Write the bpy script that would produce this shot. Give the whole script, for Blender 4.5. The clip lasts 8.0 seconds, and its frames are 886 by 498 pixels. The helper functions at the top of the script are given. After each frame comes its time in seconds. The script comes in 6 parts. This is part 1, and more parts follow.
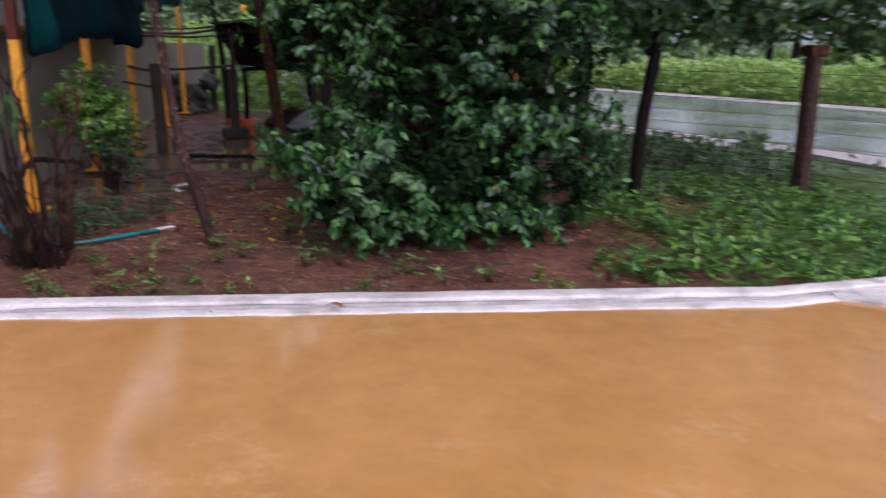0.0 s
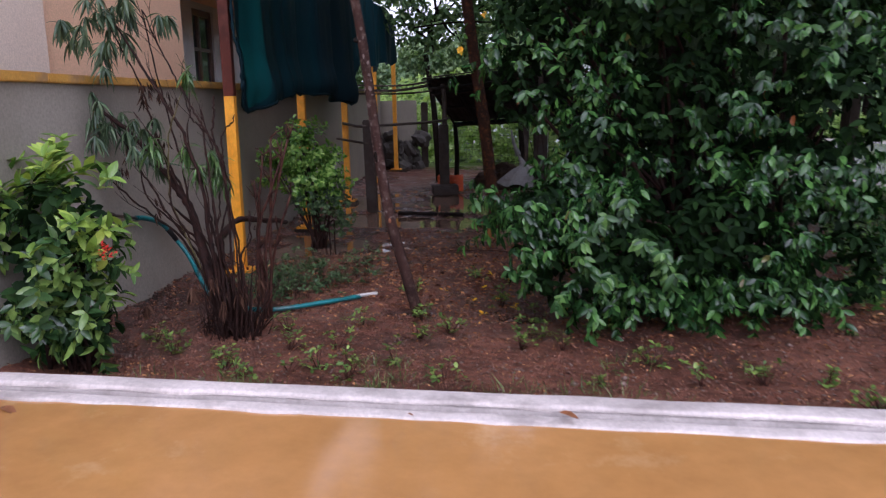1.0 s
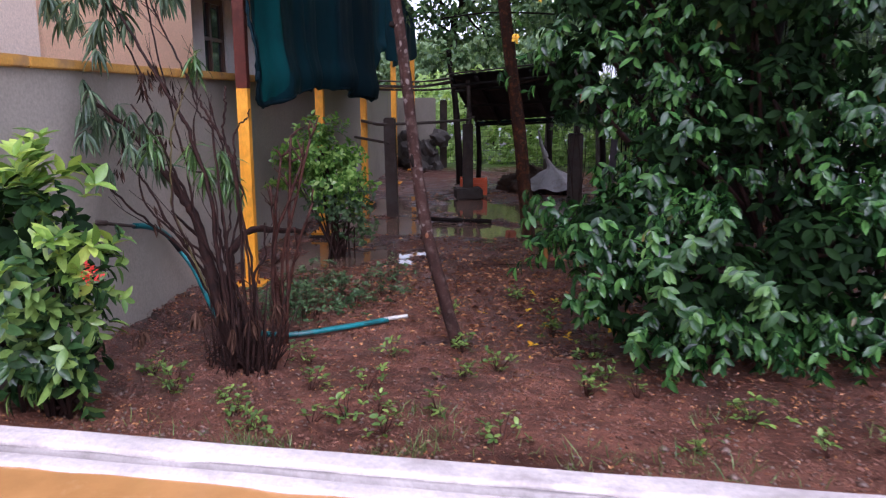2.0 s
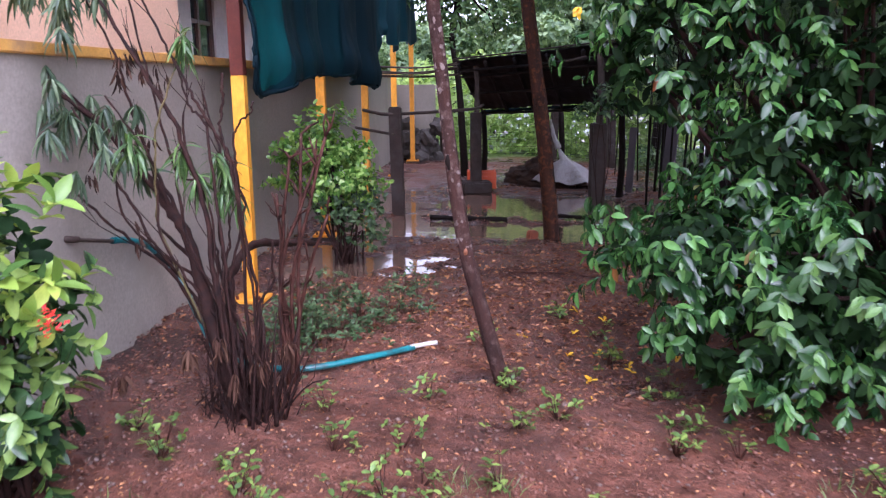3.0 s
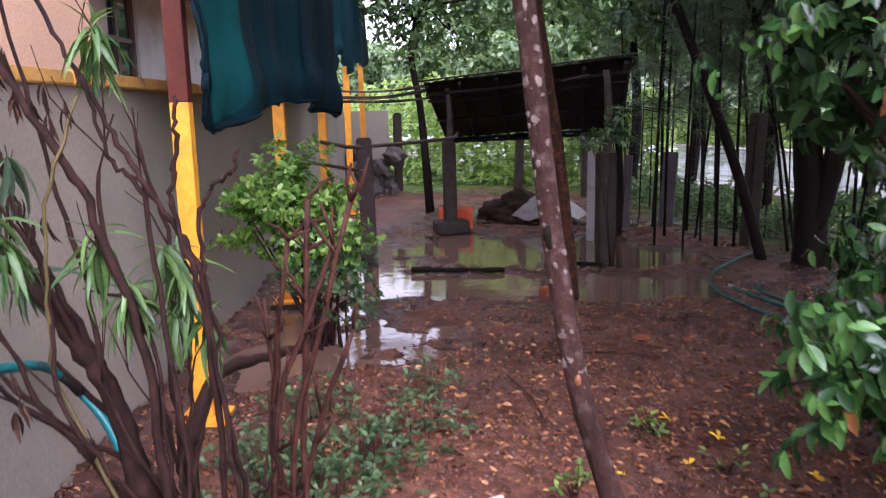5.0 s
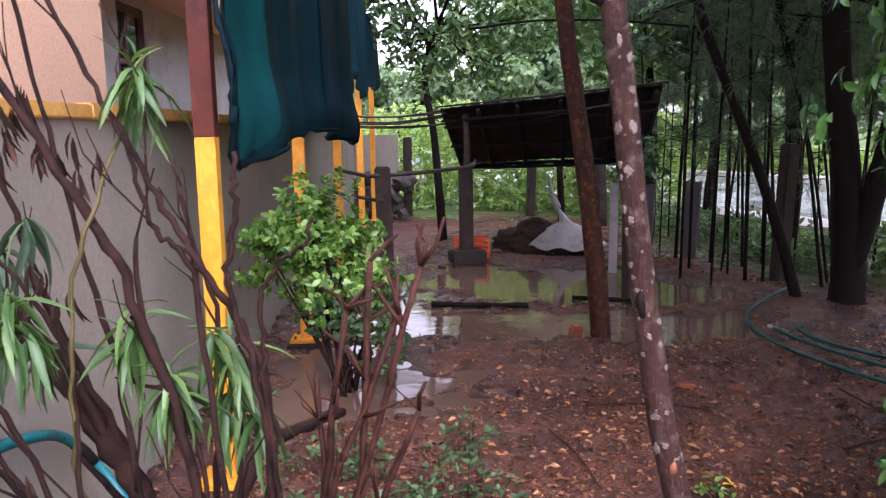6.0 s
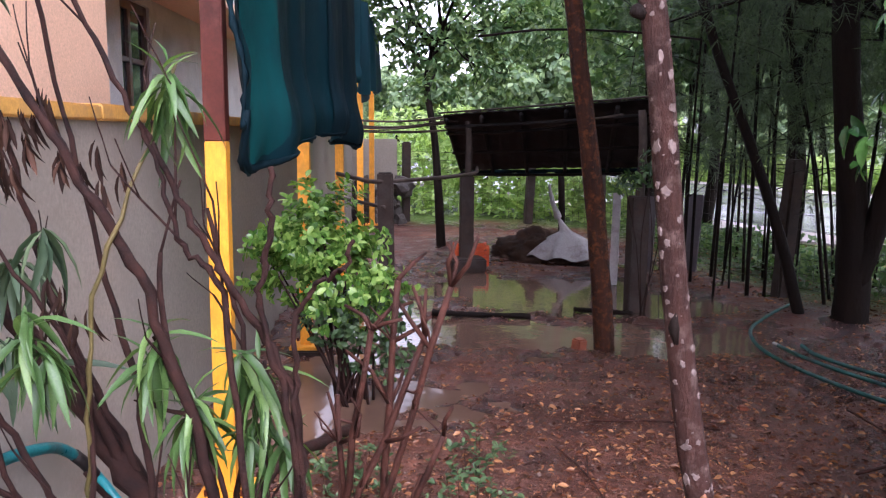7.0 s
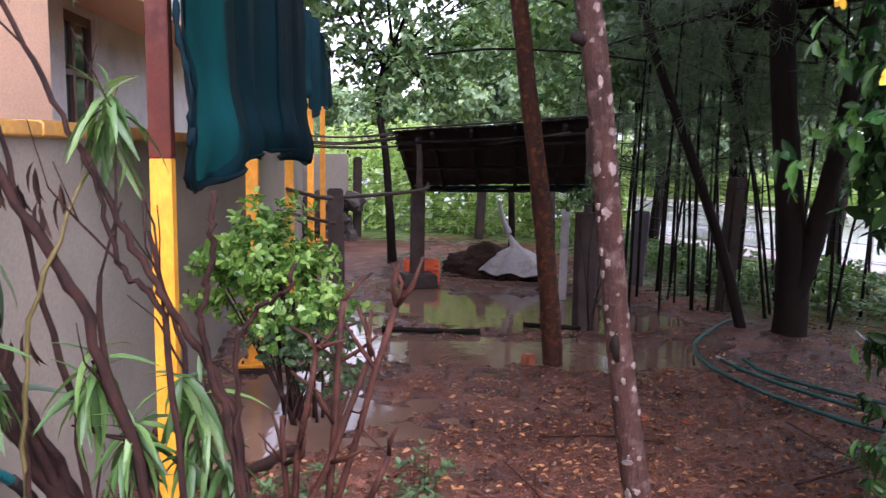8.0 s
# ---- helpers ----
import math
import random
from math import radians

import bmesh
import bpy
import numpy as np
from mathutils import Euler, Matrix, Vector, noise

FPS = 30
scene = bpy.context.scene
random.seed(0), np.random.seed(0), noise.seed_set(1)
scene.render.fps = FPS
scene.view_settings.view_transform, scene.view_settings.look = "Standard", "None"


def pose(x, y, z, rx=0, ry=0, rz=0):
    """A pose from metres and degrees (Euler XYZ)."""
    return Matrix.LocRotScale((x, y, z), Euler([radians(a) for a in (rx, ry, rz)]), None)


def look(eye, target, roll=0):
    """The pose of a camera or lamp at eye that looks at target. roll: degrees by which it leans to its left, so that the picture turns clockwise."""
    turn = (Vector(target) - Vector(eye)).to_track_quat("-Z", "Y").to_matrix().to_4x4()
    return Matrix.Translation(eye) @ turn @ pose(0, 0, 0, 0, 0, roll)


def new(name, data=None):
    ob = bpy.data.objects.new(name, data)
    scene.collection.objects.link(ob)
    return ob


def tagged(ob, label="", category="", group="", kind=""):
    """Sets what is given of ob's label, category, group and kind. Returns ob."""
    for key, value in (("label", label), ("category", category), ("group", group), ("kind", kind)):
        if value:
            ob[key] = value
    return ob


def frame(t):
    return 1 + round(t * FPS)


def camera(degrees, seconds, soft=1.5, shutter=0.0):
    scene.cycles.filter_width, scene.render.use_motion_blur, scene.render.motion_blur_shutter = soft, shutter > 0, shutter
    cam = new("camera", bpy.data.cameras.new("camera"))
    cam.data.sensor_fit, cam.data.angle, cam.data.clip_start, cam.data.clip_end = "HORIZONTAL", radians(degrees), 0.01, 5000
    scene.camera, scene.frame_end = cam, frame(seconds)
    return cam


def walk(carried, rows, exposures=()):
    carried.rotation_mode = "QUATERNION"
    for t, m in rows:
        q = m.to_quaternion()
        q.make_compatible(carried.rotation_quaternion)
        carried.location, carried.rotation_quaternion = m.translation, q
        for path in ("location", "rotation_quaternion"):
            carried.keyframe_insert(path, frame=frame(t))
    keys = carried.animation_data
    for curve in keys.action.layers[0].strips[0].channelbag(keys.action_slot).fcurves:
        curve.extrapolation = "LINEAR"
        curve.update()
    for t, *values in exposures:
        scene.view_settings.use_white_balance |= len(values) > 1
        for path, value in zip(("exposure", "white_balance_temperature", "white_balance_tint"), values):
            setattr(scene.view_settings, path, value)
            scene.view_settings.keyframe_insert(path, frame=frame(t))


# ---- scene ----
cam = camera(58.0, 8.0, soft=1.2, shutter=0.4)
PATH = [
    (0, (0.713, 0.585, 1.621), (0.475, 2.507, 1.118), 0.4),
    (0.5, (0.569, 1.101, 1.537), (-0.006, 2.966, 1.101), -1.2),
    (1, (0.324, 1.516, 1.528), (-0.405, 3.342, 1.163), -1.3),
    (1.5, (0.095, 1.84, 1.515), (-0.655, 3.661, 1.161), -0.4),
    (2.8, (-0.67, 2.731, 1.523), (-1.399, 4.549, 1.122), -0.4),
    (3, (-0.766, 2.856, 1.529), (-1.481, 4.68, 1.128), -0.6),
    (3.5, (-1.069, 3.214, 1.538), (-1.733, 5.057, 1.138), -0.7),
    (4, (-1.303, 3.552, 1.545), (-1.92, 5.413, 1.151), -1.1),
    (4.5, (-1.573, 3.846, 1.542), (-2.149, 5.723, 1.159), -1.3),
    (4.7, (-1.693, 4.002, 1.527), (-2.25, 5.887, 1.158), -1.5),
    (5.8, (-2.084, 4.445, 1.623), (-2.639, 6.343, 1.327), -1.5),
    (6, (-2.134, 4.458, 1.622), (-2.686, 6.358, 1.327), -1.1),
    (6.5, (-2.219, 4.476, 1.641), (-2.773, 6.375, 1.348), -0.2),
    (7, (-2.249, 4.513, 1.648), (-2.781, 6.419, 1.363), 0.4),
    (7.5, (-2.251, 4.514, 1.656), (-2.744, 6.432, 1.381), 0.6),
    (8, (-2.227, 4.499, 1.666), (-2.645, 6.439, 1.418), 0.8),
]
walk(cam, [(t, look(eye, target, roll)) for t, eye, target, roll in PATH],
     [(0.0, 0.62, 5650, 24), (1.0, 0.65, 5600, 26), (1.7, 0.9, 5500, 28), (3.0, 1.95, 5400, 34), (4.5, 1.98, 5700, 33), (6.5, 2.06, 5700, 30), (8.0, 2.12, 5700, 31)])

# ---- world, sun, exposure ----
world = bpy.data.worlds.new("overcast_sky")
scene.world = world
world.use_nodes = True
wn, wl = world.node_tree.nodes, world.node_tree.links
sky = wn.new("ShaderNodeTexSky")
sky.sky_type = "NISHITA"
sky.sun_disc = False
sky.sun_elevation, sky.sun_rotation = radians(52), radians(145)
sky.air_density, sky.dust_density, sky.ozone_density = 1.0, 2.0, 1.0
grey = wn.new("ShaderNodeHueSaturation")
grey.inputs["Saturation"].default_value = 0.12
wl.new(sky.outputs[0], grey.inputs["Color"])
wl.new(grey.outputs[0], wn["Background"].inputs["Color"])
wn["Background"].inputs["Strength"].default_value = 0.17
sun = new("sun", bpy.data.lights.new("sun", "SUN"))
sun.data.energy, sun.data.angle, sun.data.color = 1.0, radians(60), (1.0, 0.97, 0.93)
sun.matrix_world = look((5.5, -3, 15), (-2, 7, 0))

# ---- materials ----


def mat(name):
    m = bpy.data.materials.new(name)
    m.use_nodes = True
    return m, m.node_tree.nodes, m.node_tree.links, m.node_tree.nodes["Principled BSDF"]


def noise_node(n, l, scale, detail=4.0, rough=0.6, coord="Object"):
    tc = n.new("ShaderNodeTexCoord")
    t = n.new("ShaderNodeTexNoise")
    t.inputs["Scale"].default_value, t.inputs["Detail"].default_value, t.inputs["Roughness"].default_value = scale, detail, rough
    l.new(tc.outputs[coord], t.inputs["Vector"])
    return t


def ramp(n, l, src, stops):
    r = n.new("ShaderNodeValToRGB")
    el = r.color_ramp.elements
    while len(el) < len(stops):
        el.new(0.5)
    for e, (p, c) in zip(el, stops):
        e.position, e.color = p, (*c, 1)
    l.new(src, r.inputs[0])
    return r


def mixc(n, l, fac, a, b, mode="MIX"):
    m = n.new("ShaderNodeMix")
    m.data_type, m.blend_type = "RGBA", mode
    for sock, v in ((m.inputs[0], fac), (m.inputs[6], a), (m.inputs[7], b)):
        if isinstance(v, (int, float)):
            sock.default_value = v
        elif isinstance(v, tuple):
            sock.default_value = (*v, 1)
        else:
            l.new(v, sock)
    return m.outputs[2]


def bump(n, l, p, src, strength, dist, base=None):
    b = n.new("ShaderNodeBump")
    b.inputs["Strength"].default_value, b.inputs["Distance"].default_value = strength, dist
    l.new(src, b.inputs["Height"])
    if base is not None:
        l.new(base.outputs[0], b.inputs["Normal"])
    l.new(b.outputs[0], p.inputs["Normal"])
    return b


def rough_range(n, l, p, src, lo, hi):
    r = n.new("ShaderNodeMapRange")
    r.inputs["To Min"].default_value, r.inputs["To Max"].default_value = lo, hi
    r.inputs["From Min"].default_value, r.inputs["From Max"].default_value = 0.3, 0.7
    l.new(src, r.inputs["Value"])
    l.new(r.outputs[0], p.inputs["Roughness"])


def surface(name, dark, light, scale=6.0, fine=60.0, rough=(0.5, 0.8), bump_s=0.3, bump_d=0.01, stain=None, stain_scale=1.5, metal=0.0, stretch=None, spec=0.5):
    """Two scales of colour variation, stains, and fine relief."""
    m, n, l, p = mat(name)
    a, b = noise_node(n, l, scale), noise_node(n, l, fine, 5.0, 0.7)
    if stretch:
        for t in (a, b):
            mp = n.new("ShaderNodeMapping")
            mp.inputs["Scale"].default_value = stretch
            src = t.inputs["Vector"].links[0].from_socket
            l.new(src, mp.inputs["Vector"])
            l.new(mp.outputs[0], t.inputs["Vector"])
    ca = ramp(n, l, a.outputs[0], [(0.3, dark), (0.7, light)])
    cb = ramp(n, l, b.outputs[0], [(0.25, (0.72, 0.72, 0.72)), (0.75, (1.15, 1.15, 1.15))])
    col = mixc(n, l, 1.0, ca.outputs[0], cb.outputs[0], "MULTIPLY")
    if stain:
        s = noise_node(n, l, stain_scale, 6.0, 0.65)
        sr = ramp(n, l, s.outputs[0], [(0.5, (0, 0, 0)), (0.66, (1, 1, 1))])
        col = mixc(n, l, sr.outputs[0], col, stain)
    l.new(col, p.inputs["Base Color"])
    p.inputs["Metallic"].default_value = metal
    p.inputs["Specular IOR Level"].default_value = spec
    rough_range(n, l, p, a.outputs[0], *rough)
    bump(n, l, p, b.outputs[0], bump_s, bump_d)
    return m


def leaf_material(name, dark, mid, light, gloss=0.35, glow=0.25, old=None, single=False, spec=0.45):
    """Leaves: colour from leaf to leaf, veins as relief, some light passing through."""
    m, n, l, p = mat(name)
    if single:
        rnd = n.new("ShaderNodeObjectInfo").outputs["Random"]
    else:
        rnd = n.new("ShaderNodeNewGeometry").outputs["Random Per Island"]
    stops = [(0.0, dark), (0.5, mid), (0.92, light)]
    if old:
        stops += [(0.995, light), (0.997, old)]
    r = ramp(n, l, rnd, stops)
    t = noise_node(n, l, 40.0, 3.0)
    sp = ramp(n, l, t.outputs[0], [(0.3, (0.75, 0.78, 0.75)), (0.7, (1.15, 1.12, 1.1))])
    col = mixc(n, l, 1.0, r.outputs[0], sp.outputs[0], "MULTIPLY")
    l.new(col, p.inputs["Base Color"])
    p.inputs["Roughness"].default_value = gloss
    p.inputs["Specular IOR Level"].default_value = spec
    bump(n, l, p, t.outputs[0], 0.25, 0.004)
    tr = n.new("ShaderNodeBsdfTranslucent")
    l.new(mixc(n, l, 1.0, col, (1.25, 1.3, 0.6), "MULTIPLY"), tr.inputs["Color"])
    mx = n.new("ShaderNodeMixShader")
    mx.inputs[0].default_value = glow
    l.new(p.outputs[0], mx.inputs[1])
    l.new(tr.outputs[0], mx.inputs[2])
    l.new(mx.outputs[0], n["Material Output"].inputs["Surface"])
    return m


def soil_material():
    m, n, l, p = mat("wet_red_soil")
    a, b, c = noise_node(n, l, 0.9, 6.0), noise_node(n, l, 9.0, 6.0, 0.7), noise_node(n, l, 70.0, 4.0, 0.7)
    ca = ramp(n, l, a.outputs[0], [(0.32, (0.092, 0.040, 0.028)), (0.5, (0.180, 0.078, 0.053)), (0.7, (0.275, 0.124, 0.083))])
    cb = ramp(n, l, b.outputs[0], [(0.30, (0.34, 0.31, 0.31)), (0.52, (0.95, 0.95, 0.95)), (0.72, (1.5, 1.35, 1.22))])
    cc = ramp(n, l, c.outputs[0], [(0.3, (0.7, 0.7, 0.7)), (0.7, (1.2, 1.2, 1.2))])
    col = mixc(n, l, 1.0, mixc(n, l, 1.0, ca.outputs[0], cb.outputs[0], "MULTIPLY"), cc.outputs[0], "MULTIPLY")
    # the field beyond the fence is grass, the verge of the road pale grit
    g = n.new("ShaderNodeAttribute")
    g.attribute_name = "grassy"
    gn = noise_node(n, l, 3.0, 6.0, 0.7)
    gc = ramp(n, l, gn.outputs[0], [(0.3, (0.035, 0.065, 0.014)), (0.55, (0.085, 0.135, 0.030)), (0.75, (0.16, 0.20, 0.060))])
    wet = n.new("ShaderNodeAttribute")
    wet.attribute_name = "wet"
    # the mask darkens wet soil and also paints in shade under the trees
    soaked_shaded = mixc(n, l, wet.outputs["Fac"], col, mixc(n, l, 1.0, col, (0.50, 0.50, 0.56), "MULTIPLY"))
    l.new(mixc(n, l, g.outputs["Fac"], soaked_shaded, gc.outputs[0]), p.inputs["Base Color"])
    rr = n.new("ShaderNodeMapRange")
    rr.inputs["From Min"].default_value, rr.inputs["From Max"].default_value = 0.3, 0.7
    rr.inputs["To Min"].default_value, rr.inputs["To Max"].default_value = 0.48, 0.9
    l.new(b.outputs[0], rr.inputs["Value"])
    rm = n.new("ShaderNodeMix")
    l.new(wet.outputs["Fac"], rm.inputs[0])
    l.new(rr.outputs[0], rm.inputs[2])
    rm.inputs[3].default_value = 0.08
    sp = n.new("ShaderNodeMapRange")
    sp.inputs["To Min"].default_value, sp.inputs["To Max"].default_value = 0.08, 0.55
    l.new(wet.outputs["Fac"], sp.inputs["Value"])
    l.new(sp.outputs[0], p.inputs["Specular IOR Level"])
    l.new(rm.outputs[0], p.inputs["Roughness"])
    b1 = bump(n, l, p, b.outputs[0], 1.0, 0.06)
    bump(n, l, p, c.outputs[0], 0.8, 0.012, b1)
    return m


def floor_material():
    m, n, l, p = mat("wet_ochre_floor")
    a, b, c = noise_node(n, l, 0.8, 5.0), noise_node(n, l, 5.0, 6.0, 0.7), noise_node(n, l, 120.0, 3.0)
    ca = ramp(n, l, a.outputs[0], [(0.3, (0.40, 0.190, 0.055)), (0.7, (0.49, 0.245, 0.085))])
    cb = ramp(n, l, b.outputs[0], [(0.3, (0.86, 0.86, 0.86)), (0.7, (1.08, 1.08, 1.08))])
    col = mixc(n, l, 1.0, ca.outputs[0], cb.outputs[0], "MULTIPLY")
    w = noise_node(n, l, 2.2, 7.0, 0.7)
    wr = ramp(n, l, w.outputs[0], [(0.58, (0, 0, 0)), (0.75, (0.5, 0.5, 0.5))])
    l.new(mixc(n, l, wr.outputs[0], col, (0.62, 0.40, 0.20)), p.inputs["Base Color"])
    rough_range(n, l, p, b.outputs[0], 0.02, 0.13)
    b1 = bump(n, l, p, b.outputs[0], 0.07, 0.01)
    bump(n, l, p, c.outputs[0], 0.06, 0.002, b1)
    return m


def water_material():
    m, n, l, p = mat("muddy_water")
    a, b = noise_node(n, l, 6.0, 3.0), noise_node(n, l, 1.2, 4.0)
    c = ramp(n, l, b.outputs[0], [(0.35, (0.11, 0.064, 0.044)), (0.7, (0.18, 0.108, 0.075))])
    l.new(c.outputs[0], p.inputs["Base Color"])
    p.inputs["Roughness"].default_value = 0.05
    p.inputs["IOR"].default_value = 1.33
    bump(n, l, p, a.outputs[0], 0.16, 0.012)
    return m


M_SOIL, M_FLOOR, M_WATER = soil_material(), floor_material(), water_material()
M_KERB = surface("whitewashed_concrete", (0.54, 0.475, 0.45), (0.74, 0.655, 0.62), 3.0, 45.0, (0.3, 0.6), 0.35, 0.006, (0.36, 0.31, 0.29), 4.0)
M_WALL = surface("grey_plaster", (0.27, 0.238, 0.197), (0.355, 0.315, 0.265), 0.8, 50.0, (0.5, 0.75), 0.10, 0.002, (0.25, 0.22, 0.182), 1.2)
M_BAND = surface("yellow_band_paint", (0.55, 0.28, 0.05), (0.68, 0.38, 0.09), 2.5, 60.0, (0.4, 0.65), 0.2, 0.004, (0.36, 0.21, 0.09), 5.0)
M_PEACH = surface("peach_plaster", (0.80, 0.50, 0.32), (0.86, 0.56, 0.37), 1.0, 60.0, (0.6, 0.8), 0.05, 0.002)
M_CREAM = surface("cream_plaster", (0.72, 0.58, 0.47), (0.80, 0.66, 0.55), 1.0, 60.0, (0.6, 0.8), 0.12, 0.002)
M_WHITE = surface("white_plaster", (0.60, 0.58, 0.56), (0.72, 0.70, 0.68), 2.0, 60.0, (0.6, 0.8), 0.15, 0.003, (0.50, 0.48, 0.46), 2.5)
M_YPOST = surface("yellow_post_paint", (0.78, 0.30, 0.012), (0.88, 0.40, 0.03), 3.0, 60.0, (0.3, 0.5), 0.2, 0.003, (0.62, 0.27, 0.02), 9.0, stretch=(1, 1, 0.35))
M_RUST = surface("rust_primer_paint", (0.050, 0.011, 0.007), (0.10, 0.022, 0.012), 4.0, 60.0, (0.4, 0.7), 0.3, 0.003, (0.10, 0.03, 0.02), 6.0, spec=0.25)
M_CLOTH = surface("teal_shade_net", (0.002, 0.016, 0.022), (0.0025, 0.031, 0.041), 2.0, 160.0, (0.5, 0.75), 0.5, 0.004, (0.004, 0.020, 0.028), 2.2, stretch=(1, 1, 0.25), spec=0.15)
M_CLOTHLIT = surface("lit_through_teal_net", (0.002, 0.036, 0.042), (0.003, 0.088, 0.086), 3.0, 160.0, (0.5, 0.75), 0.5, 0.004, (0.003, 0.045, 0.050), 4.0, stretch=(1, 1, 0.25), spec=0.15)
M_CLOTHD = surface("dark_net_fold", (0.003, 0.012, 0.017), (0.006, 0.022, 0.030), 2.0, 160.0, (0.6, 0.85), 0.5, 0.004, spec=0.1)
M_BARK = surface("wet_red_bark", (0.022, 0.0095, 0.0075), (0.074, 0.032, 0.023), 14.0, 110.0, (0.45, 0.8), 1.0, 0.016, (0.105, 0.066, 0.054), 24.0, stretch=(1, 1, 0.3), spec=0.18)
M_BARK2 = surface("orange_brown_bark", (0.018, 0.0068, 0.0046), (0.072, 0.026, 0.0135), 14.0, 90.0, (0.45, 0.8), 1.0, 0.016, (0.15, 0.050, 0.015), 20.0, stretch=(1, 1, 0.3), spec=0.18)
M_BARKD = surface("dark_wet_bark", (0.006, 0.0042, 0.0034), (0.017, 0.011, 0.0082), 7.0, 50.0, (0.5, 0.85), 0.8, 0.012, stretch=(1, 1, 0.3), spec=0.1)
M_LICHEN = surface("pale_lichen", (0.095, 0.066, 0.056), (0.20, 0.150, 0.132), 20.0, 90.0, (0.7, 0.9), 0.4, 0.003)
M_SCAR = surface("raw_orange_wood", (0.16, 0.055, 0.022), (0.27, 0.10, 0.04), 20.0, 90.0, (0.5, 0.7), 0.4, 0.003)
M_TWIG = surface("brown_twig_bark", (0.0095, 0.0045, 0.0038), (0.042, 0.0180, 0.0130), 22.0, 170.0, (0.5, 0.85), 0.9, 0.006, spec=0.15)
M_TWIGR = surface("red_twig_bark", (0.020, 0.0075, 0.0052), (0.082, 0.029, 0.018), 18.0, 110.0, (0.4, 0.7), 0.9, 0.006, spec=0.18)
M_SHOOT = surface("olive_green_shoot", (0.060, 0.050, 0.014), (0.13, 0.10, 0.030), 10.0, 70.0, (0.4, 0.6), 0.3, 0.003)
M_DIRTSHADE = surface("grey_joint_dirt_shade", (0.22, 0.19, 0.175), (0.42, 0.37, 0.35), 6.0, 60.0, (0.5, 0.8), 0.5, 0.005)
M_CONC = surface("weathered_concrete", (0.022, 0.0140, 0.0105), (0.062, 0.040, 0.030), 6.0, 60.0, (0.5, 0.8), 0.5, 0.006, (0.055, 0.045, 0.04), 4.0, spec=0.25)
M_STONE = surface("grey_rubble_stone", (0.032, 0.026, 0.022), (0.085, 0.071, 0.061), 5.0, 50.0, (0.5, 0.8), 0.6, 0.01)
M_SHEET = surface("dark_roof_sheet", (0.008, 0.007, 0.007), (0.020, 0.017, 0.016), 3.0, 50.0, (0.45, 0.8), 0.4, 0.006, (0.035, 0.028, 0.024), 3.0, spec=0.15)
M_POLE = surface("weathered_bamboo", (0.040, 0.029, 0.024), (0.10, 0.074, 0.060), 8.0, 60.0, (0.4, 0.7), 0.4, 0.004, spec=0.2)
M_HOSE = surface("teal_ribbed_hose", (0.004, 0.12, 0.13), (0.012, 0.20, 0.21), 8.0, 80.0, (0.25, 0.45), 0.15, 0.002, (0.03, 0.06, 0.055), 6.0)
M_HOSED = surface("dark_green_hose", (0.006, 0.065, 0.055), (0.015, 0.11, 0.09), 8.0, 80.0, (0.25, 0.45), 0.15, 0.002, (0.03, 0.04, 0.035), 6.0)
M_WPIPE = surface("white_pipe_end", (0.55, 0.50, 0.46), (0.70, 0.65, 0.60), 8.0, 80.0, (0.3, 0.5), 0.1, 0.002)
M_ORANGE = surface("orange_plastic", (0.65, 0.085, 0.015), (0.80, 0.14, 0.03), 6.0, 80.0, (0.3, 0.5), 0.1, 0.002)
M_SACK = surface("dirty_white_sheet", (0.34, 0.31, 0.30), (0.55, 0.52, 0.50), 4.0, 60.0, (0.4, 0.7), 0.4, 0.006, (0.22, 0.18, 0.16), 4.0)
M_BOARD = surface("pale_pink_board", (0.080, 0.066, 0.070), (0.15, 0.125, 0.133), 3.0, 60.0, (0.5, 0.75), 0.2, 0.003, (0.14, 0.10, 0.10), 3.0)
M_ASPH = surface("wet_asphalt", (0.11, 0.11, 0.118), (0.26, 0.26, 0.275), 0.7, 60.0, (0.04, 0.26), 0.25, 0.004)
M_GRIT = surface("pale_grit_verge", (0.32, 0.275, 0.25), (0.50, 0.44, 0.41), 3.0, 50.0, (0.5, 0.8), 0.6, 0.015)
M_FRAME = surface("brown_window_wood", (0.075, 0.030, 0.018), (0.13, 0.055, 0.032), 8.0, 60.0, (0.3, 0.5), 0.2, 0.003)
M_WIRE = surface("rusty_wire", (0.05, 0.04, 0.035), (0.09, 0.075, 0.065), 8.0, 60.0, (0.4, 0.6), 0.1, 0.001, metal=0.6)
M_BRICK = surface("wet_brick", (0.20, 0.055, 0.025), (0.32, 0.095, 0.045), 10.0, 60.0, (0.5, 0.8), 0.5, 0.004)
M_CRUMB = surface("wet_soil_crumbs", (0.085, 0.036, 0.025), (0.23, 0.105, 0.070), 12.0, 70.0, (0.45, 0.8), 0.4, 0.004, spec=0.25)
M_PEB = surface("wet_pebbles", (0.075, 0.038, 0.027), (0.20, 0.13, 0.10), 15.0, 70.0, (0.3, 0.6), 0.4, 0.004)


def glass_material():
    m, n, l, p = mat("dark_window_glass")
    p.inputs["Base Color"].default_value = (0.02, 0.035, 0.045, 1)
    p.inputs["Roughness"].default_value = 0.06
    p.inputs["Specular IOR Level"].default_value = 0.9
    t = noise_node(n, l, 3.0)
    bump(n, l, p, t.outputs[0], 0.03, 0.01)
    return m


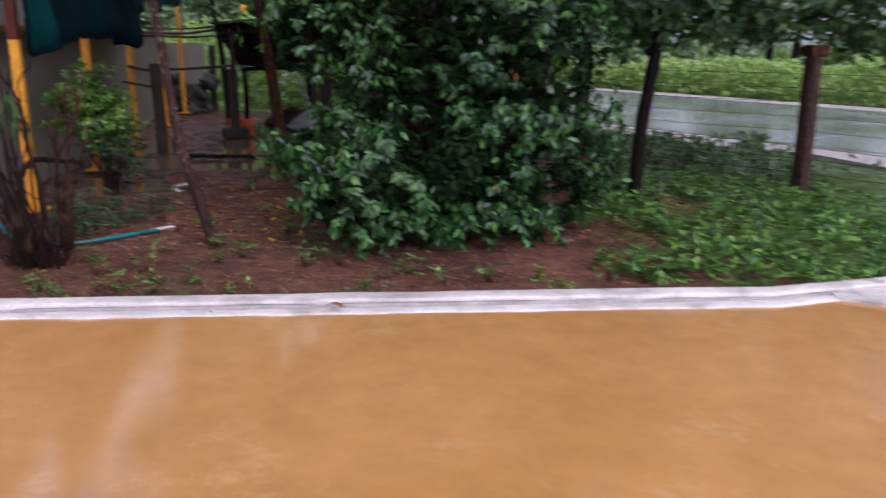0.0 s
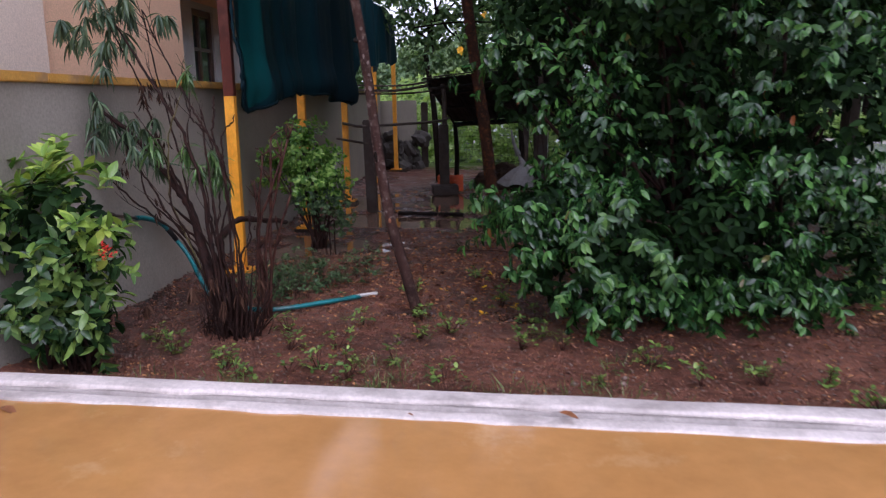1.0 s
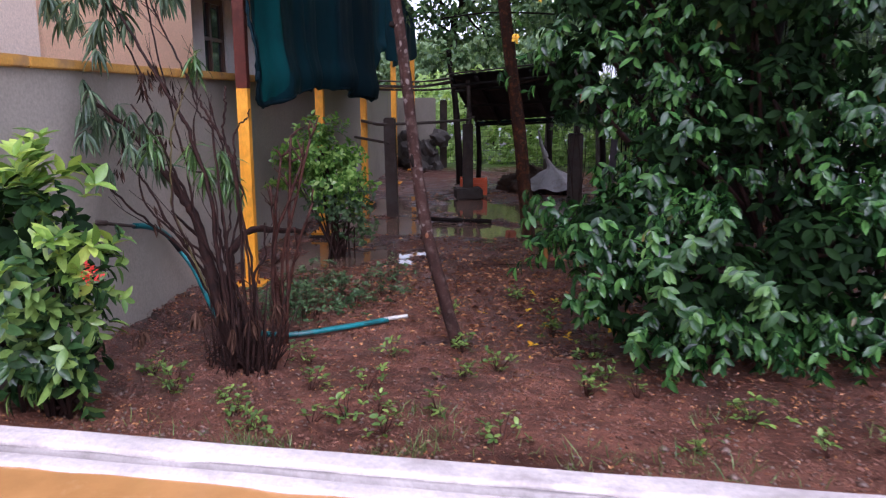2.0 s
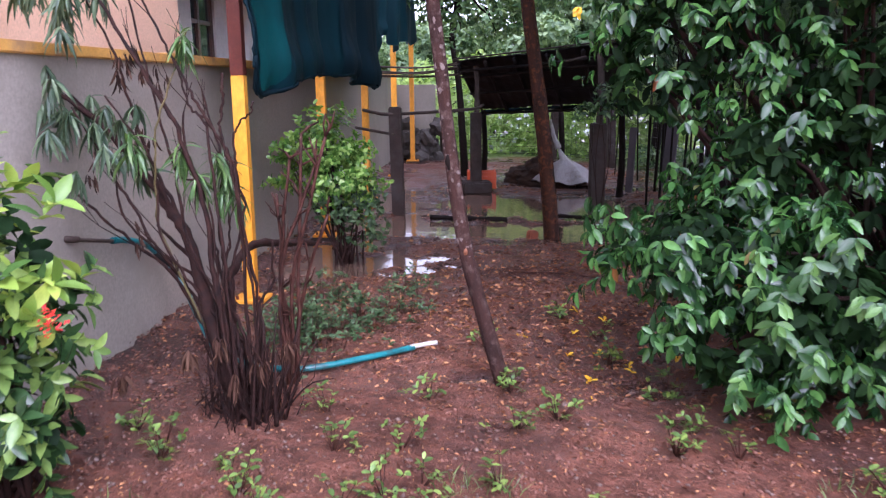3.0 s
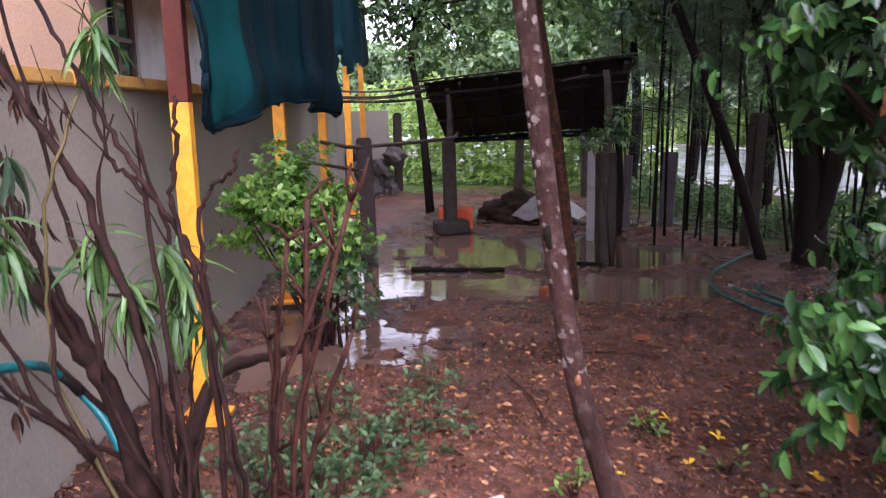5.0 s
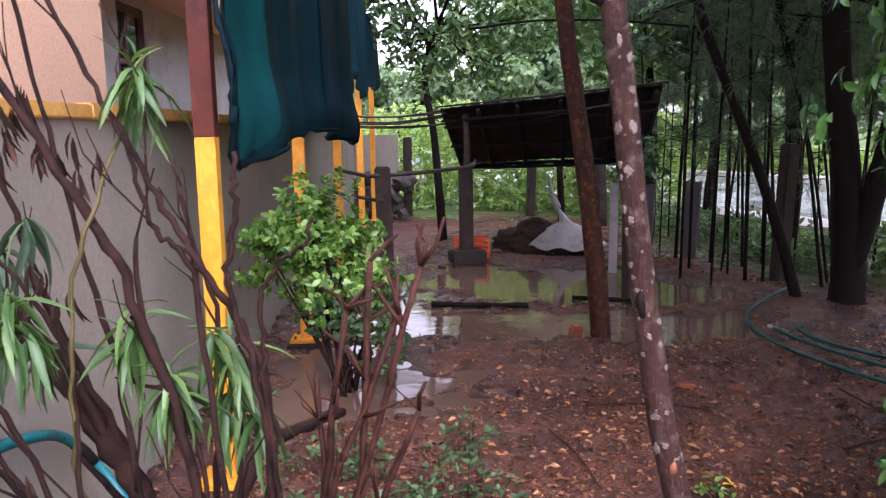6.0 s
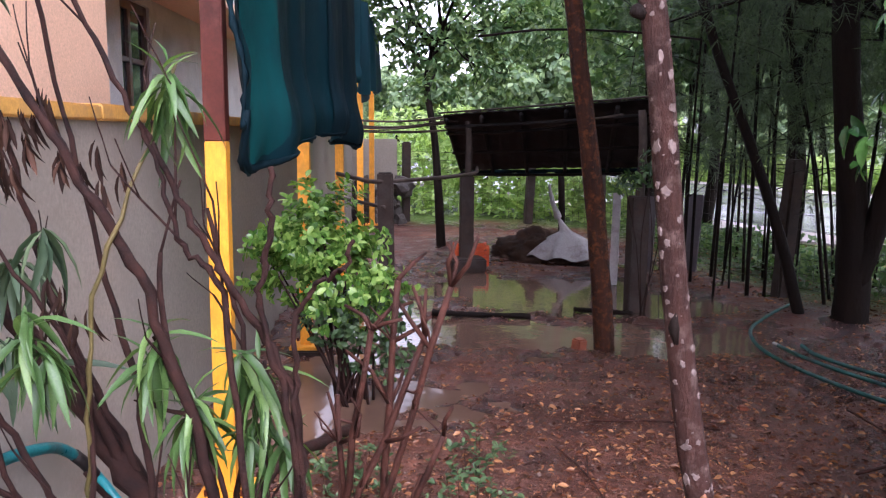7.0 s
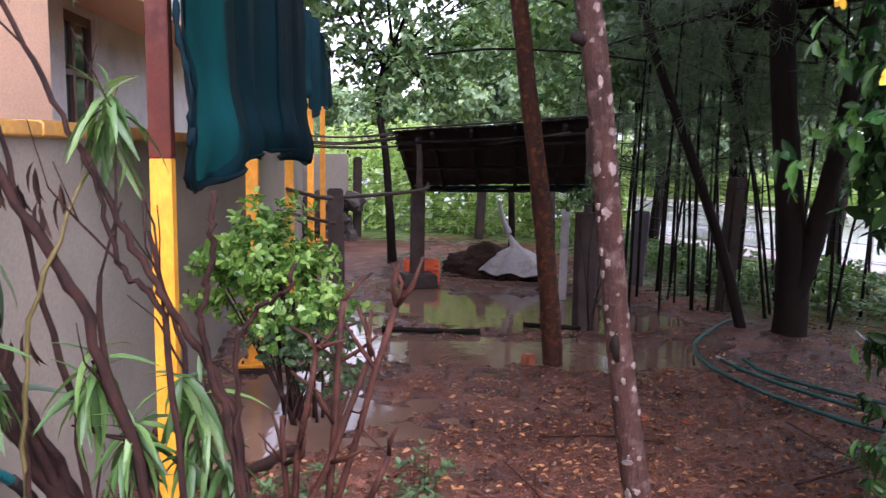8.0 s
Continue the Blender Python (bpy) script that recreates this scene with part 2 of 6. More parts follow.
M_GLASS = glass_material()
L_BUSH = leaf_material("glossy_bush_leaf", (0.011, 0.034, 0.011), (0.025, 0.077, 0.021), (0.098, 0.235, 0.054), 0.20, 0.2, (0.20, 0.05, 0.02), spec=0.42)
L_BUSH1 = leaf_material("glossy_bush_leaf_single", (0.022, 0.062, 0.019), (0.046, 0.118, 0.033), (0.125, 0.25, 0.060), 0.19, 0.2, None, True, 0.42)
L_INNER = leaf_material("inner_shade_leaf", (0.005, 0.013, 0.005), (0.009, 0.023, 0.007), (0.016, 0.04, 0.010), 0.6, 0.08, spec=0.06)
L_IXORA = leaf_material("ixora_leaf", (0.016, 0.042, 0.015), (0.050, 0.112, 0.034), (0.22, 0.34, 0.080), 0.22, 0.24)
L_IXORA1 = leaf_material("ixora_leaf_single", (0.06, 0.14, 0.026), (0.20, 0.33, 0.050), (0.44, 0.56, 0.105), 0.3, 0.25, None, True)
L_OLE = leaf_material("drooping_leaf", (0.034, 0.060, 0.034), (0.062, 0.100, 0.055), (0.12, 0.17, 0.090), 0.40, 0.22, spec=0.35)
L_DEAD = leaf_material("withered_leaf", (0.014, 0.008, 0.006), (0.030, 0.016, 0.012), (0.065, 0.034, 0.023), 0.7, 0.1, spec=0.08)
L_DEAD1 = leaf_material("wilted_leaf_single", (0.032, 0.015, 0.010), (0.064, 0.031, 0.021), (0.12, 0.064, 0.042), 0.7, 0.1, None, True, 0.08)
L_LIME = leaf_material("lime_shrub_leaf", (0.056, 0.145, 0.026), (0.16, 0.32, 0.058), (0.36, 0.54, 0.135), 0.18, 0.32)
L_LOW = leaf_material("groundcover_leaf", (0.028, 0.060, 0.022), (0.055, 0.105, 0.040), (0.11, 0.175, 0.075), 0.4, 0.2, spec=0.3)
# scrub colour lifted and paled to stand in for bright hazy light
L_HEDGE = leaf_material("hazy_bright_scrub_leaf", (0.20, 0.31, 0.10), (0.34, 0.48, 0.17), (0.52, 0.64, 0.29), 0.45, 0.5)
L_WEED = leaf_material("weed_leaf", (0.065, 0.125, 0.028), (0.135, 0.235, 0.048), (0.25, 0.36, 0.080), 0.4, 0.3)
L_TREE = leaf_material("tree_leaf", (0.026, 0.062, 0.026), (0.056, 0.118, 0.046), (0.13, 0.22, 0.080), 0.34, 0.32)
L_GRASS = leaf_material("thin_grass_blade", (0.050, 0.088, 0.024), (0.095, 0.150, 0.040), (0.19, 0.24, 0.085), 0.45, 0.25)
L_COVER = leaf_material("weedy_cover_leaf", (0.030, 0.085, 0.018), (0.075, 0.170, 0.032), (0.20, 0.36, 0.065), 0.34, 0.32)
L_MID = leaf_material("light_tree_leaf", (0.046, 0.100, 0.044), (0.098, 0.182, 0.074), (0.21, 0.31, 0.130), 0.36, 0.45)
# far leaves and needles paled in colour, in place of haze
L_FAR = leaf_material("hazy_far_tree_leaf", (0.085, 0.145, 0.075), (0.16, 0.25, 0.125), (0.30, 0.40, 0.21), 0.45, 0.4)
L_PINE = leaf_material("feathery_needle", (0.050, 0.080, 0.055), (0.085, 0.128, 0.085), (0.15, 0.21, 0.130), 0.5, 0.45)
L_FALLEN = leaf_material("fallen_leaf", (0.036, 0.014, 0.010), (0.175, 0.064, 0.032), (0.46, 0.22, 0.095), 0.28, 0.1, spec=0.3)
L_YELLOW = leaf_material("yellow_petal", (0.70, 0.36, 0.01), (0.80, 0.45, 0.02), (0.85, 0.55, 0.03), 0.45, 0.25)
L_RED = leaf_material("red_petal", (0.55, 0.02, 0.015), (0.65, 0.03, 0.02), (0.70, 0.06, 0.03), 0.5, 0.2)

# ---- building helpers ----
rng = np.random.default_rng(7)
BASE = {}


def thing(name, at=(0, 0, 0), label="", category="", group="", kind=""):
    """An empty at a thing's base, which parents its parts."""
    e = new(name)
    e.location = at
    e.empty_display_size = 0.1
    BASE[e.name] = Vector(at)
    return tagged(e, label, category, group, kind)


def adopt(ob, parent):
    ob.parent = parent
    ob.matrix_parent_inverse = Matrix.Translation(-BASE.get(parent.name, Vector((0, 0, 0))))
    return ob


def build(name, verts, faces, material, parent=None, label="", smooth=True):
    """One mesh object, in world places, from arrays."""
    me = bpy.data.meshes.new(name)
    me.from_pydata([tuple(map(float, v)) for v in verts], [], [tuple(map(int, f)) for f in faces])
    if smooth:
        me.shade_smooth()
    me.materials.append(material)
    ob = new(name, me)
    if parent is not None:
        adopt(ob, parent)
    return tagged(ob, label)


def part(name, bm, material, parent=None, label="", smooth=False):
    me = bpy.data.meshes.new(name)
    bm.to_mesh(me)
    bm.free()
    if smooth:
        me.shade_smooth()
    me.materials.append(material)
    ob = new(name, me)
    if parent is not None:
        adopt(ob, parent)
    return tagged(ob, label)


def join(pieces):
    vs, fs, k = [], [], 0
    for v, f in pieces:
        v = np.asarray(v, float)
        vs.append(v)
        fs += [tuple(i + k for i in face) for face in f]
        k += len(v)
    return np.concatenate(vs), fs


def tube(points, radii, sides=8, wobble=0.0, cap=True):
    """A tapered tube along points, as arrays."""
    P = np.asarray(points, float)
    R = np.broadcast_to(np.asarray(radii, float), (len(P),))
    T = np.gradient(P, axis=0)
    T /= np.linalg.norm(T, axis=1)[:, None] + 1e-9
    a = np.array([1.0, 0, 0]) if abs(T[0][0]) < 0.8 else np.array([0, 1.0, 0])
    vs, fs = [], []
    for i, (p, r, t) in enumerate(zip(P, R, T)):
        a = a - t * (a @ t)
        a /= np.linalg.norm(a) + 1e-9
        b = np.cross(t, a)
        for k in range(sides):
            th = 2 * math.pi * k / sides
            rr = r * (1 + wobble * rng.uniform(-1, 1))
            vs.append(p + rr * (math.cos(th) * a + math.sin(th) * b))
    n = len(P)
    for i in range(n - 1):
        for k in range(sides):
            k2 = (k + 1) % sides
            fs.append((i * sides + k, i * sides + k2, (i + 1) * sides + k2, (i + 1) * sides + k))
    if cap:
        fs.append(tuple(range(sides))[::-1])
        fs.append(tuple((n - 1) * sides + k for k in range(sides)))
    return np.array(vs), fs


def smooth_path(ctrl, n):
    """A Catmull-Rom path through control points."""
    C = np.asarray(ctrl, float)
    C = np.vstack([2 * C[0] - C[1], C, 2 * C[-1] - C[-2]])
    out = []
    for s in np.linspace(0, len(C) - 3 - 1e-6, n):
        i = int(s)
        u = s - i
        p0, p1, p2, p3 = C[i:i + 4]
        out.append(0.5 * (2 * p1 + (p2 - p0) * u + (2 * p0 - 5 * p1 + 4 * p2 - p3) * u * u + (3 * p1 - p0 - 3 * p2 + p3) * u ** 3))
    return np.array(out)


def box(bm, size, at=(0, 0, 0), rz=0.0, bevel=0.0, tilt=(0, 0)):
    m = Matrix.Translation(at) @ Euler((radians(tilt[0]), radians(tilt[1]), rz)).to_matrix().to_4x4() @ Matrix.Diagonal((*size, 1))
    made = bmesh.ops.create_cube(bm, size=1, matrix=m)
    if bevel:
        vs = set(made["verts"])
        bmesh.ops.bevel(bm, geom=[e for e in bm.edges if e.verts[0] in vs and e.verts[1] in vs], offset=bevel, segments=2, affect="EDGES")
    return bm


def leaf_shape(width, fold=0.25, curve=0.25, rows=((0, 0.08), (0.22, 0.75), (0.5, 1.0), (0.8, 0.62), (1.0, 0.0))):
    """A leaf of length 1 along y, folded at its midrib and bent down towards its tip."""
    vs, fs = [], []
    for y, w in rows:
        h = -curve * y * y
        if w == 0:
            vs.append((0, y, h))
        else:
            x = 0.5 * width * w
            vs += [(-x, y, h + fold * x), (0, y, h), (x, y, h + fold * x)]
    k = len([r for r in rows if r[1]])
    for i in range(k - 1):
        a = 3 * i
        fs += [(a, a + 1, a + 4, a + 3), (a + 1, a + 2, a + 5, a + 4)]
    if rows[-1][1] == 0:
        a = 3 * (k - 1)
        fs += [(a, a + 1, a + 3), (a + 1, a + 2, a + 3)]
    return np.array(vs), fs


def frames(pos, axis, up, length):
    """Matrices (n, 3, 4) for leaves at pos along axis, with their top side towards up."""
    Y = axis / (np.linalg.norm(axis, axis=1)[:, None] + 1e-9)
    X = np.cross(Y, up)
    X /= np.linalg.norm(X, axis=1)[:, None] + 1e-9
    Z = np.cross(X, Y)
    L = length[:, None]
    return np.stack([X * L, Y * L, Z * L, pos], axis=2)


def scatter(name, mats, shape, material, parent=None, label="", smooth=True):
    """All leaves of one kind as one mesh."""
    tv, tf = shape
    V = np.einsum("nij,kj->nki", mats[:, :, :3], tv) + mats[:, None, :, 3]
    n, k = len(mats), len(tv)
    loops = np.concatenate([np.array(f) for f in tf])
    sizes = np.array([len(f) for f in tf])
    me = bpy.data.meshes.new(name)
    me.vertices.add(n * k)
    me.vertices.foreach_set("co", V.reshape(-1).astype(np.float32))
    idx = (loops[None, :] + (np.arange(n) * k)[:, None]).reshape(-1)
    me.loops.add(len(idx))
    me.loops.foreach_set("vertex_index", idx.astype(np.int32))
    tot = np.tile(sizes, n)
    me.polygons.add(len(tot))
    me.polygons.foreach_set("loop_start", np.concatenate([[0], np.cumsum(tot)[:-1]]).astype(np.int32))
    me.polygons.foreach_set("loop_total", tot.astype(np.int32))
    me.update(calc_edges=True)
    if smooth:
        me.shade_smooth()
    me.materials.append(material)
    ob = new(name, me)
    if parent is not None:
        adopt(ob, parent)
    return tagged(ob, label, kind="stuff")


def pieces(name, mats, shape, material, parent):
    """Leaves that can be picked apart: objects of their own on one mesh."""
    me = bpy.data.meshes.new(name)
    me.from_pydata([tuple(v) for v in shape[0]], [], shape[1])
    me.shade_smooth()
    me.materials.append(material)
    for m in mats:
        ob = new(name, me)
        adopt(ob, parent)
        ob.matrix_basis = Matrix([[float(c) for c in row] for row in m] + [[0, 0, 0, 1]])


def unit(v):
    return v / (np.linalg.norm(v, axis=-1, keepdims=True) + 1e-9)


def whorls(tips, dirs, count, length, spread=1.1, droop=0.35, jitter=0.35):
    """Rosettes of leaves round each twig tip."""
    n = len(tips)
    d = unit(dirs)
    ref = np.where(np.abs(d[:, 2:3]) < 0.9, np.array([[0, 0, 1.0]]), np.array([[1.0, 0, 0]]))
    a = unit(np.cross(d, ref))
    b = np.cross(d, a)
    P, A, U, L = [], [], [], []
    ph = rng.uniform(0, 6.28, n)
    for k in range(count):
        th = ph + 2 * math.pi * k / count + rng.normal(0, jitter, n)
        ra = np.cos(th)[:, None] * a + np.sin(th)[:, None] * b
        sp = spread * rng.uniform(0.7, 1.2, n)[:, None]
        ax = d * np.cos(sp) + ra * np.sin(sp)
        ax[:, 2] -= droop * rng.uniform(0.5, 1.5, n)
        P.append(tips - d * rng.uniform(0, 0.03, n)[:, None])
        A.append(ax)
        U.append(d + 0.25 * rng.normal(0, 1, (n, 3)) + np.array([0, 0, 0.5]))
        L.append(length * rng.uniform(0.7, 1.2, n))
    return frames(np.concatenate(P), np.concatenate(A), np.concatenate(U), np.concatenate(L))


def blob_tips(blobs, per_m2, depth=(0.55, 1.0), keep_out=None, floor=0.03):
    """Twig tips in a crown made of ellipsoids: most near the outer skin, uneven."""
    P, D = [], []
    for c, r in blobs:
        c, r = np.array(c, float), np.array(r, float)
        area = 4 * math.pi * ((r[0] * r[1]) ** 1.6 / 3 + (r[0] * r[2]) ** 1.6 / 3 + (r[1] * r[2]) ** 1.6 / 3) ** (1 / 1.6)
        n = int(area * per_m2)
        d = unit(rng.normal(0, 1, (n, 3)))
        s = depth[0] + (depth[1] - depth[0]) * rng.uniform(0, 1, n) ** 0.45
        lump = 1 + 0.10 * np.sin(5 * d[:, 0] + 3 * c[0]) * np.sin(4 * d[:, 2] + c[1]) + 0.06 * np.sin(11 * d[:, 1] + 7 * d[:, 2])
        p = c + d * r * (s * lump)[:, None]
        P.append(p)
        D.append(unit(d / r + np.array([0, 0, 0.25])) + rng.normal(0, 0.25, (n, 3)))
    P, D = np.concatenate(P), np.concatenate(D)
    inside = np.zeros(len(P), bool)
    for c, r in blobs:
        inside |= (((P - np.array(c)) / np.array(r)) ** 2).sum(1) < 0.25
    k = ~inside & (P[:, 2] > floor)
    return P[k], D[k]


def lattice_noise(x, y, cell, seed):
    g = np.random.default_rng(seed).uniform(-1, 1, (64, 64))
    u, v = np.asarray(x) / cell, np.asarray(y) / cell
    i, j = np.floor(u).astype(int), np.floor(v).astype(int)
    fu, fv = u - i, v - j
    fu, fv = fu * fu * (3 - 2 * fu), fv * fv * (3 - 2 * fv)
    a, b = g[i % 64, j % 64], g[(i + 1) % 64, j % 64]
    c, d = g[i % 64, (j + 1) % 64], g[(i + 1) % 64, (j + 1) % 64]
    return (a * (1 - fu) + b * fu) * (1 - fv) + (c * (1 - fu) + d * fu) * fv


# directions of the place: along the boundary wall (U), away from the yard (V); along the kerb (K)
O, U, V = Vector((-4.12, 7.59, 0)), Vector((-0.296, 0.955, 0)), Vector((-0.955, -0.296, 0))
WALL_RZ = math.atan2(U.y, U.x)
KX, KY, KS = -1.0, 4.78, 0.2      # the kerb's outer edge: y = KY + KS * (x - KX)
FLOOR_Z, KERB_Z, WATER_Z = 0.165, 0.21, -0.028


def W(u, v, z=0.0):
    p = O + U * u + V * v
    return Vector((p.x, p.y, z))


PITS = [  # puddles: centre, half-lengths, turn, depth
    (-4.3, 8.72, 0.46, 0.34, 0.3, 0.10), (-3.92, 9.15, 0.48, 0.30, 0.35, 0.10), (-4.55, 9.55, 0.35, 0.5, 0.2, 0.07), (-4.6, 10.8, 0.7, 0.36, 0.1, 0.070), (-3.2, 12.7, 1.25, 0.85, -0.2, 0.075), (-3.5, 10.85, 0.7, 0.22, 0.15, 0.045),
    (-5.4, 12.6, 0.5, 1.1, 0.3, 0.05), (-2.3, 11.2, 0.8, 0.5, 0.2, 0.065), (-3.4, 11.05, 0.9, 0.30, 0.12, 0.060), (-2.95, 14.9, 0.9, 0.25, 0.1, 0.055), (-2.07, 6.68, 0.15, 0.07, 0.4, 0.055), (-5.2, 10.1, 0.3, 0.5, 0.2, 0.05)]


def ground_z(x, y):
    x, y = np.asarray(x, float), np.asarray(y, float)
    near = np.exp(-np.maximum(0, np.hypot(x + 2, y - 9) - 11) / 6)
    z = 0.018 * lattice_noise(x, y, 0.9, 1) + 0.010 * lattice_noise(x, y, 0.31, 2) + 0.011 * lattice_noise(x, y, 0.13, 3)
    z = z * near
    ky = KY + KS * (x - KX)
    bank = np.clip(1 - (y - ky) / 1.6, 0, 1)
    z = z + 0.10 * bank * bank * (y > ky - 0.5)
    for px, py, a, b, rz, dep in PITS:
        dx, dy = x - px, y - py
        c, s = math.cos(rz), math.sin(rz)
        e = ((dx * c + dy * s) / a) ** 2 + ((-dx * s + dy * c) / b) ** 2
        e = e * np.clip(1 + 0.75 * lattice_noise(x, y, 0.28, 61) + 0.45 * lattice_noise(x, y, 0.11, 62), 0.15, 3)
        z = z - dep * np.exp(-e ** 1.5 * 0.8)
    # churned mud round the puddles
    churn = np.exp(-(((x + 4.2) / 1.5) ** 2 + ((y - 11.4) / 3.2) ** 2))
    z = z + churn * (-0.012 + 0.024 * lattice_noise(x, y, 0.24, 51) + 0.018 * lattice_noise(x, y, 0.55, 52) + 0.010 * lattice_noise(x, y, 0.14, 53))
    # soil heaped against the wall
    w = (x - O.x) * V.x + (y - O.y) * V.y
    z = z + 0.06 * np.exp(-((w - 0.38) / 0.22) ** 2) * (w < 0.38)
    # sunk under the paved yard, so that the paving lies on it
    z = np.where(y < ky - 0.12, np.minimum(z, 0.05), z)
    return z

# ---- the ground, the road and the paved yard ----
FENCE = [(-6.95, 18.75), (-4.7, 19.3), (-3.3, 17.9), (-1.04, 13.3), (1.2, 11.5), (3.5, 9.6), (6.3, 7.2), (9.5, 4.6)]


def beyond_fence(x, y):
    """Metres past the fence, about."""
    fx, fy = np.array([-400] + [p[0] for p in FENCE] + [400]), np.array([19.3] + [p[1] for p in FENCE] + [-300])
    return y - np.interp(x, fx, fy)


def spaced(lo, hi, step, far):
    near = np.arange(lo, hi + step / 2, step)
    out, s = [], step
    d = 0.0
    while d < far:
        s *= 1.22
        d += s
        out.append(d)
    out = np.array(out)
    return np.concatenate([(lo - out)[::-1], near, hi + out])


def make_ground():
    xs, ys = spaced(-7.6, 5.4, 0.065, 900), spaced(4.0, 19.5, 0.065, 900)
    X, Y = np.meshgrid(xs, ys, indexing="ij")
    Z = ground_z(X, Y)
    nx, ny = X.shape
    idx = np.arange(nx * ny).reshape(nx, ny)
    quads = np.stack([idx[:-1, :-1], idx[1:, :-1], idx[1:, 1:], idx[:-1, 1:]], -1).reshape(-1, 4)
    me = bpy.data.meshes.new("ground")
    me.vertices.add(nx * ny)
    me.vertices.foreach_set("co", np.stack([X, Y, Z], -1).reshape(-1).astype(np.float32))
    me.loops.add(quads.size)
    me.loops.foreach_set("vertex_index", quads.reshape(-1).astype(np.int32))
    me.polygons.add(len(quads))
    me.polygons.foreach_set("loop_start", (np.arange(len(quads)) * 4).astype(np.int32))
    me.polygons.foreach_set("loop_total", np.full(len(quads), 4, np.int32))
    me.update(calc_edges=True)
    me.shade_smooth()
    g = np.clip(beyond_fence(X, Y) / 1.2 + 0.3 + 0.5 * lattice_noise(X, Y, 0.8, 9), 0, 1)
    right = np.clip((X - 1.9 + 0.45 * np.clip(Y - 6.2, 0, 2) + 0.5 * lattice_noise(X, Y, 0.5, 10)) / 0.8, 0, 1) * np.clip((Y - 5.9) / 0.6, 0, 1)
    at = me.attributes.new("grassy", "FLOAT", "POINT")
    at.data.foreach_set("value", np.maximum(g, right * 0.85).reshape(-1).astype(np.float32))
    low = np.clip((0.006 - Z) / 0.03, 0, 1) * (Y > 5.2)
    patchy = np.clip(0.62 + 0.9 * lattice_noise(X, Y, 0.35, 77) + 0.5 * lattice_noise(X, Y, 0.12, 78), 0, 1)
    mud_and_shade = np.exp(-(((X + 4.1) / 1.7) ** 2 + ((Y - 12.0) / 3.4) ** 2)) * patchy
    # run-off from the wall keeps a strip soaked; the patch under the trees is painted shade
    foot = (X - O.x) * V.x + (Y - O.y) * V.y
    mud_and_shade = np.maximum(mud_and_shade, np.exp(-((foot - 0.3) / 0.95) ** 2) * (0.3 + 0.7 * patchy) * (Y > 5.2))
    mud_and_shade = np.maximum(mud_and_shade, np.exp(-(((X + 0.7) / 1.9) ** 2 + ((Y - 10.8) / 2.4) ** 2) ** 2) * (0.35 + 0.65 * patchy))
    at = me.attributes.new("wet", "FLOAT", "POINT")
    at.data.foreach_set("value", np.clip(np.maximum(low, mud_and_shade), 0, 1).reshape(-1).astype(np.float32))
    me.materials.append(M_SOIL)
    return tagged(new("ground", me), "wet reddish-brown soil, grassy past the fence", "ground", kind="structure")


make_ground()


def make_water():
    bm = bmesh.new()
    bmesh.ops.create_grid(bm, x_segments=20, y_segments=40, size=1, matrix=Matrix.Translation((-3.6, 11.2, WATER_Z)) @ Matrix.Diagonal((2.6, 5.2, 1, 1)))
    return tagged(part("water", bm, M_WATER), "shallow muddy rain puddles on the soil", "puddle", kind="structure")


make_water()


def make_road():
    nrm = np.array([0.753, 0.659])
    A = np.array([(-1.2, 19.2)]) + np.arange(-60, 80, 1.4)[:, None] * np.array([[0.659, -0.753]])

    def strip(name, d0, d1, z, material, label):
        vs, fs = [], []
        for i, p in enumerate(A):
            w = 0.18 * math.sin(i * 1.7) + 0.12 * math.sin(i * 3.1)
            a, b = p + nrm * (d0 + w * (d0 == 0)), p + nrm * d1
            vs += [(*a, -0.02), (*a, z), (*b, z), (*b, -0.02)]
            if i:
                k = 4 * i
                fs += [(k - 4, k - 3, k + 1, k), (k - 3, k - 2, k + 2, k + 1), (k - 2, k - 1, k + 3, k + 2)]
        return tagged(build(name, vs, fs, material, smooth=False), label, "road", kind="structure")

    strip("road", 0.9, 8.8, 0.06, M_ASPH, "wet grey asphalt road past the fence")
    strip("verge", 0, 0.92, 0.05, M_GRIT, "pale grit verge along the wet road")
    strip("verge_far", 8.78, 10.0, 0.05, M_GRIT, "pale reddish grit verge along the wet road")


make_road()


def kerb_y(x):
    return KY + KS * (x - KX) + 0.22 * np.maximum(0, x - 2.1)


